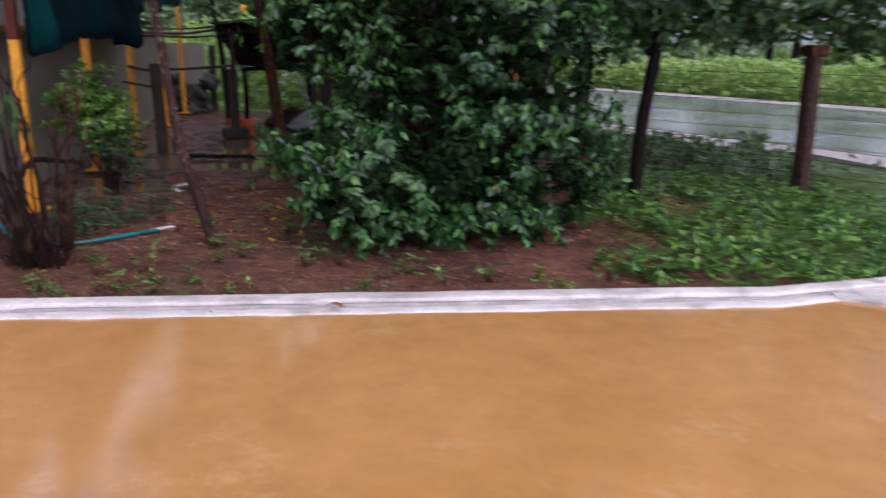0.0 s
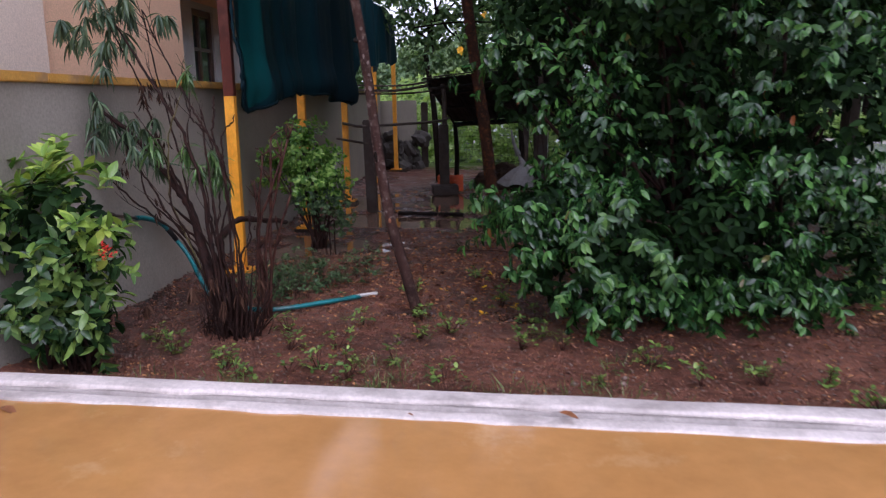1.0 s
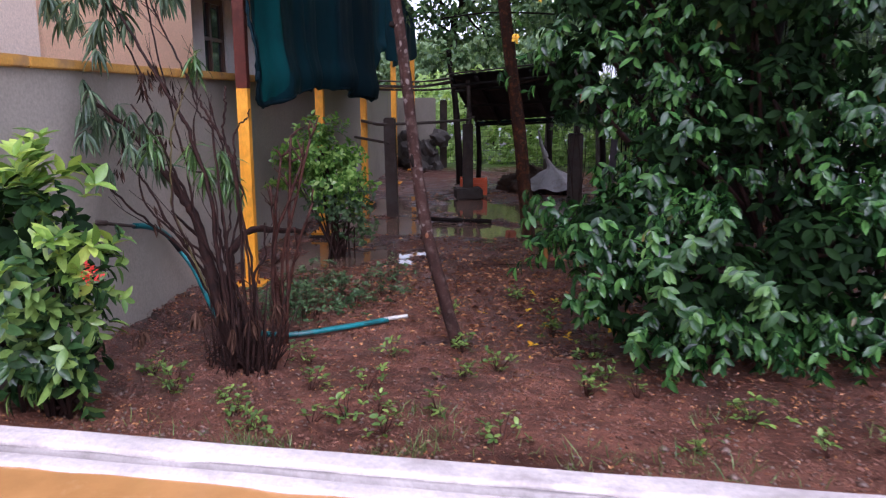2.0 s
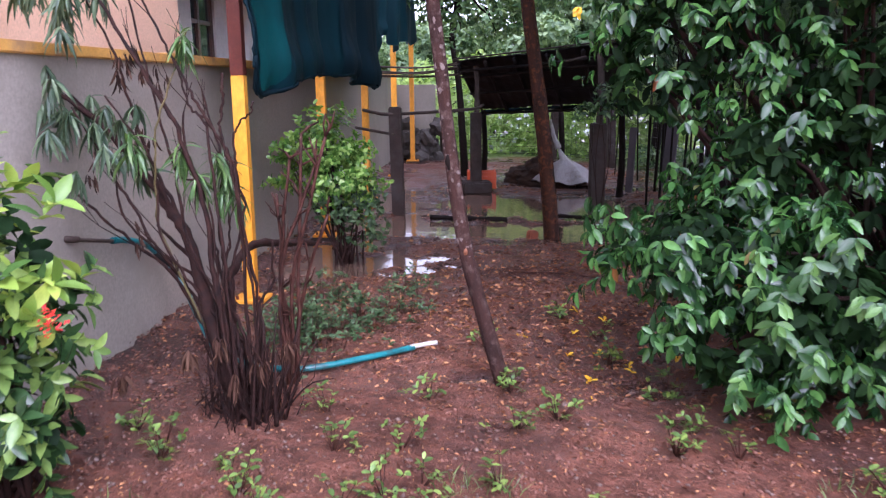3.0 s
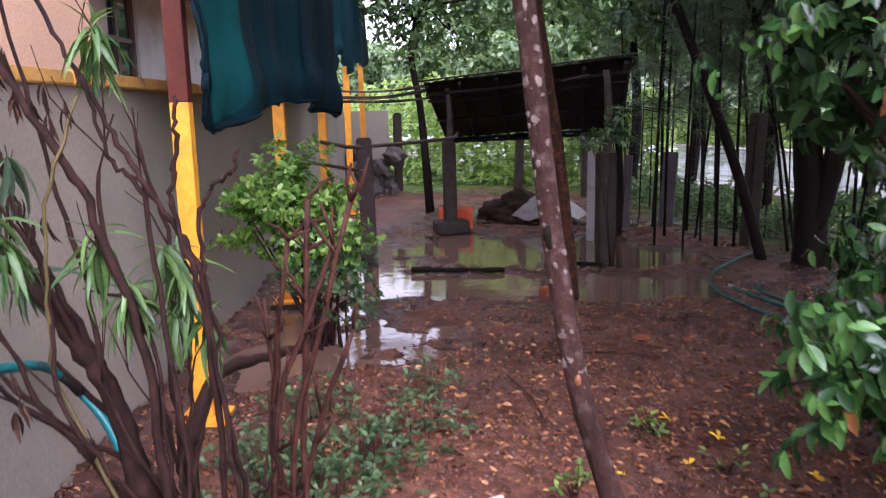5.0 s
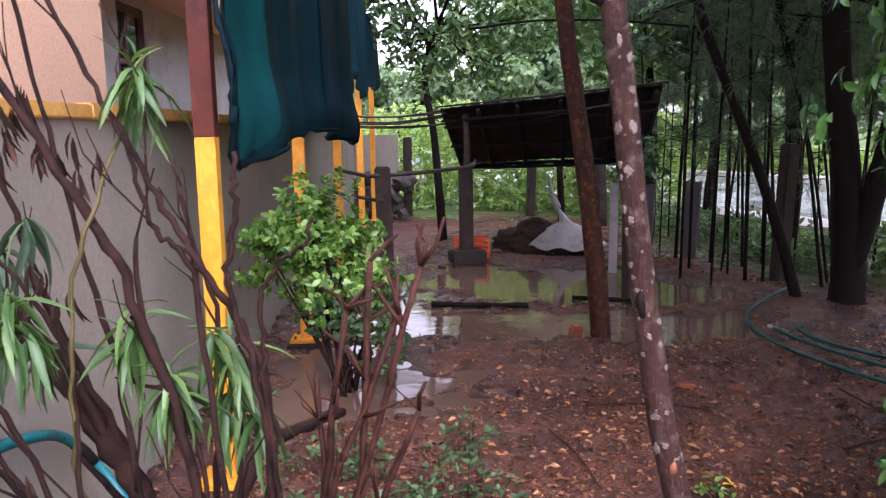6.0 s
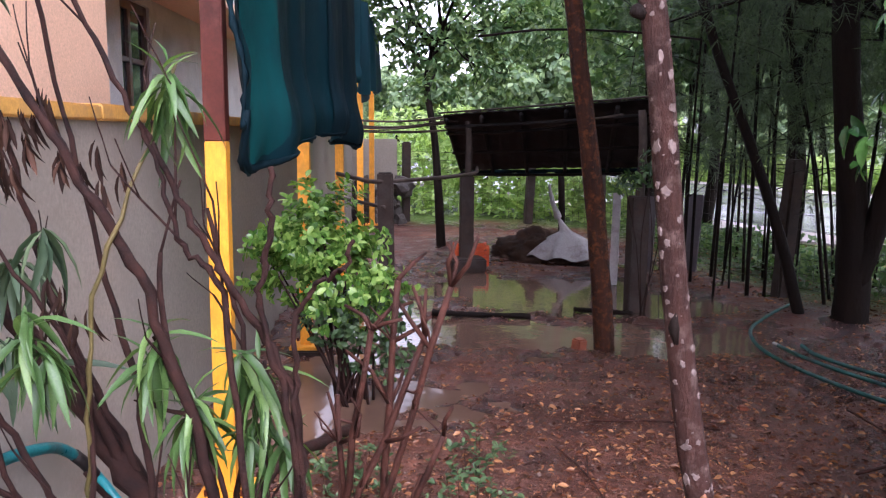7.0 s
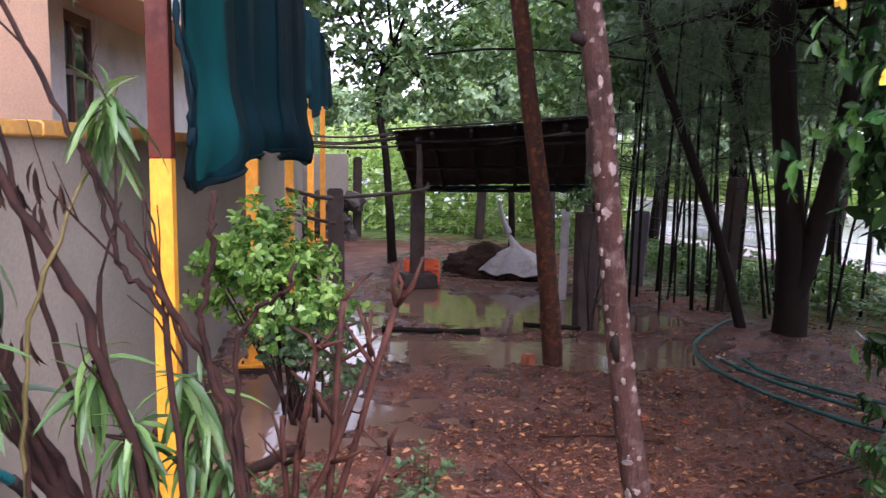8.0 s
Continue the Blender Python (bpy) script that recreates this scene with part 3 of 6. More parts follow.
def make_yard():
    # the painted floor: its far edge follows the kerb, then turns off at the corner
    d = 0.25
    outline = [(-14, kerb_y(-14) - d), (2.46, kerb_y(2.46) - d), (4.2, 4.75), (9, 3.2), (9, -9), (-14, -9)]
    bm = bmesh.new()
    top = [bm.verts.new((x, y, FLOOR_Z)) for x, y in outline]
    f = bm.faces.new(top)
    if f.normal.z < 0:
        f.normal_flip()
    low = bmesh.ops.extrude_face_region(bm, geom=[f])
    for v in low["geom"]:
        if isinstance(v, bmesh.types.BMVert):
            v.co.z = 0.02
    bmesh.ops.recalc_face_normals(bm, faces=bm.faces)
    tagged(part("yard_floor", bm, M_FLOOR), "smooth ochre-painted yard floor, wet with rain", "floor", kind="structure")

    # the kerb: a raised strip and a lower strip beside the paint, hand-laid and a little uneven
    def strip(name, d0, d1, z, label, xs, seed):
        vs, fs = [], []
        for i, x in enumerate(xs):
            wob = 0.008 * float(lattice_noise(np.array([x]), np.array([seed]), 0.5, seed)[0])
            z1 = z + 0.004 * float(lattice_noise(np.array([x]), np.array([seed + 9]), 0.35, seed + 1)[0])
            ya, yb = kerb_y(x) - d0 + wob, kerb_y(x) - d1 + wob * 0.6 + 0.010 * float(lattice_noise(np.array([x]), np.array([seed + 4]), 0.17, seed + 3)[0])
            r = 0.014
            prof = [(ya, -0.02), (ya, z1 - r), (ya - 0.3 * r, z1 - 0.3 * r), (ya - r, z1), (0.5 * (ya + yb), z1 + 0.003), (yb + r, z1), (yb + 0.3 * r, z1 - 0.3 * r), (yb, z1 - r), (yb, -0.02)]
            vs += [(x, *p) for p in prof]
            if i:
                k, m = 9 * i, 9
                fs += [(k - m + j, k - m + j + 1, k + j + 1, k + j) for j in range(8)]
        fs += [tuple(range(9)), tuple(len(vs) - 9 + j for j in range(9))[::-1]]
        return build(name, vs, fs, M_KERB, None, label, False)

    xs = np.arange(-14, 9.01, 0.07)
    k = strip("kerb", 0.0, 0.138, KERB_Z, "", xs, 3)
    tagged(k, "whitewashed concrete kerb, damp and scuffed", "kerb", kind="structure")
    k2 = strip("kerb_ledge", 0.168, 0.268, FLOOR_Z + 0.012, "", np.arange(-14, 2.6, 0.07), 5)
    tagged(k2, "low whitewashed ledge along the kerb", "kerb", kind="structure")
    vs, fs = [], []
    for i, x in enumerate(np.arange(-14, 2.55, 0.045)):     # dirt and painted shade in the step between the two strips
        w = 0.006 * float(lattice_noise(np.array([x]), np.array([2.0]), 0.12, 8)[0])
        a, b, z = kerb_y(x) - 0.1365, kerb_y(x) - 0.153 + w, FLOOR_Z + 0.012
        vs += [(x, a, 0.03), (x, a, z + 0.012), (x, b, z + 0.003), (x, b - 0.002, 0.03)]
        if i:
            k = 4 * i
            fs += [(k - 4 + j, k - 3 + j, k + 1 + j, k + j) for j in range(3)]
    tagged(build("kerb_joint", vs, fs, M_DIRTSHADE, k2), "line of grey dirt and painted shade in the step")
    bm = bmesh.new()
    slab = [(2.46, kerb_y(2.46) - 0.15), (2.46, kerb_y(2.46) - 0.25), (4.2, 4.75), (9, 3.2), (9, kerb_y(9) - 0.15)]
    f = bm.faces.new([bm.verts.new((x, y, FLOOR_Z + 0.02)) for x, y in slab])
    if f.normal.z < 0:
        f.normal_flip()
    r = bmesh.ops.extrude_face_region(bm, geom=[f])
    for v in r["geom"]:
        if isinstance(v, bmesh.types.BMVert):
            v.co.z = 0.03
    bmesh.ops.recalc_face_normals(bm, faces=bm.faces)
    tagged(part("kerb_apron", bm, M_KERB), "whitewashed concrete apron at the kerb's corner", "kerb", kind="structure")


make_yard()

# ---- the boundary wall, the house and the posts ----


def wall_run(bm, u0, u1, v0, v1, z0, z1, bevel=0.0):
    c = W((u0 + u1) / 2, (v0 + v1) / 2, (z0 + z1) / 2)
    box(bm, (u1 - u0, abs(v1 - v0), z1 - z0), c, WALL_RZ, bevel)


def make_wall():
    bm = bmesh.new()
    wall_run(bm, -12, 11.3, 0.38, 0.60, -0.15, 1.69)
    w = tagged(part("wall_boundary", bm, M_WALL), "grey plastered boundary wall, rain-stained", "wall", kind="structure")
    bm = bmesh.new()
    for i in range(12):
        u = -12 + i * 1.945
        wall_run(bm, u, u + 1.943, 0.352, 0.63, 1.69, 1.752 + 0.004 * math.sin(i * 2.3), 0.008)
    tagged(part("coping", bm, M_BAND, w), "faded yellow-painted coping band")
    # cross wall at the far end, plastered above rough stones
    bm = bmesh.new()
    a, b = W(11.35, 0.6), W(11.55, -0.42)
    ang = math.atan2(b.y - a.y, b.x - a.x)
    mid = (a + b) / 2
    box(bm, ((b - a).length, 0.22, 1.6), (mid.x, mid.y, 0.75), ang, 0.02)
    x = tagged(part("wall_cross", bm, M_WALL), "short weathered wall end on a rubble base", "wall", kind="structure")
    shape = bmesh.new()
    bmesh.ops.create_icosphere(shape, subdivisions=2, radius=0.5)
    for v in shape.verts:
        v.co = Vector(v.co) * (1 + 0.5 * noise.noise(Vector(v.co) * 2.6) + 0.25 * noise.noise(Vector(v.co) * 6.0))
    me = bpy.data.meshes.new("stone")
    shape.to_mesh(me)
    shape.free()
    me.materials.append(M_STONE)
    for i in range(46):
        s = rng.uniform(0.16, 0.34)
        t = rng.uniform(-0.15, 1.1)
        h = rng.uniform(0, 1) ** 1.3 * 0.75
        p = a + (b - a) * t
        st = new("stone", me)
        adopt(st, x)
        st.matrix_basis = Matrix.Translation((p.x + 0.12 * rng.normal(), p.y - 0.16 - 0.25 * (0.75 - h) * rng.uniform(0, 1), h)) @ Euler(tuple(rng.uniform(0, 6, 3))).to_matrix().to_4x4() @ Matrix.Diagonal((s * 1.3, s, s * 0.8, 1))


make_wall()


def make_house():
    h = thing("house", W(1, 3, 0), "peach-painted house with a brown-framed window", "house")
    bm = bmesh.new()
    wall_run(bm, -0.5, 2.63, 1.44, 1.85, -0.1, 4.4)
    part("wall", bm, M_PEACH, h, "peach plaster")
    bm = bmesh.new()
    wall_run(bm, -9.0, -0.502, 1.36, 1.85, -0.1, 4.4)
    part("wall", bm, M_CREAM, h, "pale cream plaster")
    # the set-back front: wall pieces round the window opening
    bm = bmesh.new()
    u0, u1, z0, z1, v0 = 3.92, 4.88, 1.45, 2.88, 1.86
    for r in ((2.3, u0, 0, 4.4), (u1, 9.5, 0, 4.4), (u0, u1, 0, z0), (u0, u1, z1, 4.4)):
        wall_run(bm, r[0], r[1], v0, v0 + 0.22, r[2], r[3])
    part("wall", bm, M_WHITE, h, "white plaster")
    bm = bmesh.new()
    wall_run(bm, 2.64, 3.91, 1.80, 1.858, 0, 2.95)
    part("reveal", bm, M_WHITE, h)
    bm = bmesh.new()
    wall_run(bm, 2.64, 9.5, 1.20, 1.857, 2.96, 3.06, 0.01)
    part("sunshade", bm, M_PEACH, h, "peach-painted overhang")
    win = bmesh.new()
    for r in ((u0, u0 + 0.09, z0, z1), (u1 - 0.09, u1, z0, z1), (4.34, 4.42, z0 + 0.09, z1 - 0.09), (u0 + 0.09, u1 - 0.09, z0, z0 + 0.09), (u0 + 0.09, u1 - 0.09, z1 - 0.09, z1), (u0 + 0.09, 4.34, 2.3, 2.35), (4.42, u1 - 0.09, 2.3, 2.35)):
        wall_run(win, r[0], r[1], v0 + 0.03, v0 + 0.10, r[2], r[3], 0.006)
    fr = part("window", win, M_FRAME, h, "brown wooden window frame")
    for a, b in ((u0 + 0.09, 4.34), (4.42, u1 - 0.09)):
        for c, d in ((z0 + 0.09, 2.3), (2.35, z1 - 0.09)):
            g = bmesh.new()
            wall_run(g, a, b, v0 + 0.06, v0 + 0.07, c, d)
            part("pane", g, M_GLASS, fr)
    # dark sheet that closes the opening behind the panes
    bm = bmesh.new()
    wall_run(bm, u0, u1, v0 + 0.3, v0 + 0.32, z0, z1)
    part("window_backing", bm, M_CLOTHD, h)
    bm = bmesh.new()
    wall_run(bm, -9, 9.5, 1.3, 8, 4.4, 4.55)
    part("roof", bm, M_WHITE, h)


make_house()


def make_posts():
    us = (0.0, 2.55, 5.2, 8.15, 10.9)
    for i, u in enumerate(us):
        b = W(u, 0.0)
        p = thing("post", b, "square steel post, yellow below and rust-red above" if i == 0 else "square steel post painted yellow", "post", "posts along the wall")
        top = 1.61 if i == 0 else 3.3
        bm = bmesh.new()
        wall_run(bm, u - 0.04, u + 0.04, -0.045, 0.045, 0.035, top, 0.004)
        part("shaft", bm, M_YPOST, p)
        if i == 0:
            bm = bmesh.new()
            wall_run(bm, u - 0.041, u + 0.041, -0.046, 0.046, 1.611, 3.3, 0.004)
            part("upper_shaft", bm, M_RUST, p, "rust-red primer")
        bm = bmesh.new()
        wall_run(bm, u - 0.12, u + 0.12, -0.12, 0.12, 0.012, 0.036, 0.003)
        plate = part("base_plate", bm, M_YPOST, p)
        for a in (-0.08, 0.08):
            for c in (-0.08, 0.08):
                q = W(u + a, c)
                part_v, part_f = tube([(q.x, q.y, 0.036), (q.x, q.y, 0.062)], 0.011, 6)
                build("bolt", part_v, part_f, M_RUST, plate, smooth=False)
        bm = bmesh.new()
        wall_run(bm, u - 0.14, u + 0.14, -0.14, 0.14, -0.12, 0.012, 0.01)
        part("footing", bm, M_CONC, p)
    rail = thing("top_rail", W(0, 0, 3.3), "rust-red steel rail on the posts", "rail")
    bm = bmesh.new()
    wall_run(bm, -0.1, 11.0, -0.03, 0.03, 3.302, 3.36, 0.004)
    part("rail", bm, M_RUST, rail)


make_posts()


HEM_U = [-0.08, 0.0, 0.10, 0.22, 0.45, 0.8, 1.2, 1.8, 3.4, 4.2, 4.6, 5.2, 5.5, 5.9, 6.4]
HEM_Z = [1.85, 1.68, 1.51, 1.45, 1.49, 1.55, 1.59, 1.63, 1.62, 1.53, 1.49, 1.52, 1.68, 2.08, 2.25]


def net_v(u, t):
    """How far the net stands out beside the posts: a few broad folds, deeper towards the hem."""
    f = 0.085 * math.sin(3.4 * u + 0.7 * math.sin(1.7 * u) + 0.9) + 0.045 * math.sin(8.3 * u + 1.1 * t) + 0.016 * math.sin(19 * u + 2.1 * t)
    sag = 0.06 * math.exp(-((t - 0.10) / 0.12) ** 2)
    return -0.12 - 0.9 * sag + f * (1 - 0.55 * t) * min(1.0, 0.35 + max(0.0, u))


def make_cloth():
    """The shade net that hangs down beside the posts in broad folds, its hem bunched."""
    c = thing("shade_cloth", W(3, -0.1, 1.5), "dark teal shade net hanging in folds beside the posts", "shade cloth")

    def sheet(name, u0, u1, n, m, off, material, label="", lift=0.0):
        vs, fs = [], []
        for i in range(n):
            s = i / (n - 1)
            for j in range(m):
                t = j / (m - 1)
                u = u0 + (u1 - u0) * s + 0.05 * math.sin(2.6 * t + 0.5) * (1 if lift else 0.4)
                hem = float(np.interp(u, HEM_U, HEM_Z)) + lift + 0.010 * math.sin(u * 23)
                z = hem + (3.28 - hem) * t ** 1.1
                vs.append(W(u, net_v(u, t) - off * math.sin(math.pi * min(1.0, 0.12 + s * 0.8)), z))
                if i and j:
                    a = i * m + j
                    fs.append((a - m - 1, a - 1, a, a - m))
        return build(name, vs, fs, material, c, label)

    sheet("net", -0.08, 6.4, 190, 34, 0.0, M_CLOTH)
    # the strip's lighter teal paints in daylight coming through the net
    sheet("lit_through_strip", 0.08, 0.50, 22, 30, 0.025, M_CLOTHLIT, "strip of single net, coloured as if lit from behind", 0.06)
    sheet("folded_layer", 2.7, 5.3, 60, 30, 0.05, M_CLOTHD, "darker doubled layer of net", 0.03)
    # the bunched hem and the gathered front edge: fat uneven bundles
    path, rad = [], []
    for i in range(110):
        u = -0.02 + 5.45 * i / 109
        path.append(W(u, net_v(u, 0.02) + 0.012 * math.sin(u * 8), float(np.interp(u, HEM_U, HEM_Z)) + 0.022 + 0.008 * math.sin(u * 11)))
        rad.append(0.011 + 0.004 * math.sin(u * 5) + 0.014 * math.exp(-((u - 0.22) / 0.16) ** 2) + 0.010 * math.exp(-((u - 4.7) / 0.3) ** 2))
    v, f = tube(path, rad, 10, 0.28)
    build("rolled_hem", v, f, M_CLOTHD, c, "bunched dark net hem")
    edge = [W(0.0 - 0.05 * math.sin(3.1 * t), net_v(0.0, t) + 0.01, 1.66 + 1.62 * t) for t in (0, 0.15, 0.3, 0.5, 0.75, 1)]
    v, f = tube(smooth_path(edge, 40), 0.013 + 0.005 * np.sin(np.arange(40) * 1.9), 9, 0.25)
    build("gathered_edge", v, f, M_CLOTHD, c, "gathered dark net edge")
    # a shorter length, tied up high, past the next posts
    vs, fs = [], []
    for i in range(70):
        u = 6.36 + 3.5 * i / 69
        hem = 2.20 + 0.10 * math.sin(u * 2.3) + 0.05 * math.sin(u * 7.1) + 0.25 * max(0.0, (u - 9.0) / 0.86) ** 2
        for j in range(14):
            t = j / 13
            v = -0.14 + 0.07 * math.sin(u * 5 + t) * (1 - 0.5 * t) + 0.03 * math.sin(u * 14 + t)
            vs.append(W(u, v, hem + (3.28 - hem) * t))
            if i and j:
                a = i * 14 + j
                fs.append((a - 15, a - 1, a, a - 14))
    build("net", vs, fs, M_CLOTH, c)


make_cloth()

# ---- the shed with its poles ----


def pole(name, ctrl, r, material, parent, n=14, sides=7, label="", wobble=0.06):
    P = smooth_path(ctrl, n)
    v, f = tube(P, np.linspace(r, r * 0.85, n), sides, wobble)
    return build(name, v, f, material, parent, label)


def make_shed():
    s = thing("shed", (-3.6, 14, 0), "low open lean-to shed with a dark sheet roof", "shed")
    A, B = Vector((-4.95, 14.15, 1.88)), Vector((-2.25, 12.1, 1.99))
    C, D = Vector((-2.45, 14.0, 1.30)), Vector((-5.25, 16.15, 1.13))
    # corrugated sheet
    n, m = 90, 8
    vs, fs = [], []
    for k in (0, 1):
        for i in range(n):
            a, b = A.lerp(B, i / (n - 1)), D.lerp(C, i / (n - 1))
            for j in range(m):
                p = a.lerp(b, j / (m - 1))
                vs.append((p.x, p.y, p.z + 0.005 * math.sin(i * 1.15) + 0.008 * math.sin(j * 1.3 + i * 0.1) - 0.012 * k))
    q = n * m
    for i in range(1, n):
        for j in range(1, m):
            a = i * m + j
            fs += [(a - m - 1, a - 1, a, a - m), (q + a - m, q + a, q + a - 1, q + a - m - 1)]
    for j in range(1, m):
        for i in (0, n - 1):
            a = i * m + j
            fs.append((a - 1, a, q + a, q + a - 1))
    for i in range(1, n):
        for j in (0, m - 1):
            a = i * m + j
            fs.append((a - m, a, q + a, q + a - m))
    build("roof_sheet", vs, fs, M_SHEET, s, "black corrugated sheet")
    # rafters and purlins take the roof sheet's near-black colour
    for t in (0.02, 0.22, 0.42, 0.62, 0.82, 0.98):
        a, b = A.lerp(B, t), D.lerp(C, t)
        pole("rafter", [a + Vector((0, 0, -0.06)), (a + b) / 2 + Vector((0, 0, -0.07)), b + Vector((0, 0, -0.06))], 0.028, M_SHEET, s, 6)
    for t in (0.05, 0.16, 0.5, 0.95):
        a, b = A.lerp(D, t), B.lerp(C, t)
        pole("purlin", [a + Vector((0.02, 0, -0.11)), (a + b) / 2 + Vector((0, 0, -0.125)), b + Vector((-0.02, 0, -0.11))], 0.022, M_SHEET, s, 8)
    pole("edge_strip", [A + Vector((-0.05, -0.03, 0.02)), (A + B) / 2 + Vector((-0.02, -0.03, 0.015)), B + Vector((0.05, -0.05, 0.02))], 0.012, M_CONC, s, 10, label="pale wet roof edge")
    pole("batten", [A.lerp(D, 0.2) + Vector((0.25, 0, -0.06)), A.lerp(C, 0.3) + Vector((0, 0, -0.05)), B.lerp(C, 0.14) + Vector((-0.4, 0, -0.05))], 0.012, M_POLE, s, 8)
    # front pillars: concrete below, pole above
    for (x, y), h, top, w in (((-4.6, 14.0), 1.14, 1.80, 0.16), ((-2.5, 12.28), 1.08, 1.88, 0.17)):
        bm = bmesh.new()
        box(bm, (w, w, h + 0.1), (x, y, h / 2 - 0.05), 0.4, 0.012)
        part("pillar", bm, M_CONC, s, "damp grey concrete pillar")
        if h < 1.5:
            pole("pole", [(x, y + 0.02, h - 0.3), (x + 0.02, y + 0.02, 1.5), (x, y, top)], 0.045, M_POLE, s, 6)
    bm = bmesh.new()
    box(bm, (0.42, 0.34, 0.17), (-4.58, 13.96, 0.06), 0.5, 0.02)
    part("footing_block", bm, M_CONC, s)
    for x, y, z in ((-5.15, 16.0, 1.1), (-2.5, 13.95, 1.25), (-3.6, 15.1, 1.2)):
        pole("back_pole", [(x, y, -0.1), (x + 0.03, y, 0.5), (x, y, z)], 0.05, M_BARKD, s, 6)
    # dark net strip under the front edge
    vs, fs = [], []
    for i in range(40):
        a = D.lerp(C, i / 39)
        for j in range(5):
            vs.append((a.x + 0.02 * math.sin(i * 0.9 + j), a.y + 0.03 * math.sin(i * 0.7), a.z - 0.02 - 0.07 * j / 4 * (1 + 0.4 * math.sin(i * 0.8))))
            if i and j:
                k = i * 5 + j
                fs.append((k - 6, k - 1, k, k - 5))
    build("net_strip", vs, fs, M_CLOTHD, s)
    return s


make_shed()


def make_rails():
    st = thing("fence_stake", (-4.82, 11.7, 0), "dark weathered concrete stake beside the posts", "stake")
    bm = bmesh.new()
    box(bm, (0.15, 0.13, 1.42), (-4.82, 11.7, 0.575), 0.3, 0.015, (0.8, -0.8))
    part("shaft", bm, M_CONC, st)
    for nm, ctrl, r in (("bamboo_pole", [(-5.66, 12.5, 1.22), (-5.2, 11.9, 1.21), (-4.82, 11.63, 1.20), (-4.3, 12.9, 1.22), (-4.45, 13.9, 1.25)], 0.022),
                        ("bamboo_pole", [(-5.75, 12.45, 0.99), (-5.2, 11.9, 0.98), (-4.8, 11.60, 0.96)], 0.02)):
        t = thing(nm, ctrl[0], "thin weathered bamboo rail tied to the stake", "pole", "bamboo rails")
        pole("shaft", ctrl, r, M_POLE, t, 16)
    for i in range(7):
        z, w = 1.68 + 0.045 * (i % 4) + 0.025 * rng.normal(), 0.1 * rng.normal()
        e = rng.uniform(-0.25, 0.35)
        t = thing("bamboo_pole", W(7.8, -0.2, z), "long grey bamboo pole laid across to the shed", "pole", "bundle of poles")
        a = W(6.9 + w, 0.22, z + 0.03)
        pole("shaft", [a, (-5.7 + w * 0.5, 14.6 + w, z + 0.01), (-4.7 + e, 14.2 + 0.5 * w, z + 0.10 + 0.03 * rng.normal())], rng.uniform(0.008, 0.015), M_POLE, t, 14)


make_rails()


def make_crate():
    c = thing("plastic_crate", (-4.62, 14.32, 0), "orange plastic crate behind the shed pillar", "crate")
    rz, w, d, h = 0.35, 0.40, 0.28, 0.24
    for sx in (-1, 1):
        bm = bmesh.new()
        for k in range(4):
            p = Vector((-4.62, 14.32, 0.04 + k * 0.064)) + Euler((0, 0, rz)).to_matrix() @ Vector((sx * w / 2, 0, 0))
            box(bm, (0.014, d, 0.04), p, rz, 0.003)
        part("side_panel", bm, M_ORANGE, c)
        bm = bmesh.new()
        for k in range(4):
            p = Vector((-4.62, 14.32, 0.04 + k * 0.064)) + Euler((0, 0, rz)).to_matrix() @ Vector((0, sx * d / 2, 0))
            box(bm, (w, 0.014, 0.04), p, rz, 0.003)
        part("front_panel", bm, M_ORANGE, c)
    for sx in (-1, 1):
        for sy in (-1, 1):
            bm = bmesh.new()
            p = Vector((-4.62, 14.32, 0.13)) + Euler((0, 0, rz)).to_matrix() @ Vector((sx * w / 2, sy * d / 2, 0))
            box(bm, (0.035, 0.035, h + 0.03), p, rz, 0.006)
            part("corner_post", bm, M_ORANGE, c)
    bm = bmesh.new()
    box(bm, (w, d, 0.02), (-4.62, 14.32, 0.012), rz, 0.003)
    part("bottom", bm, M_ORANGE, c)


make_crate()


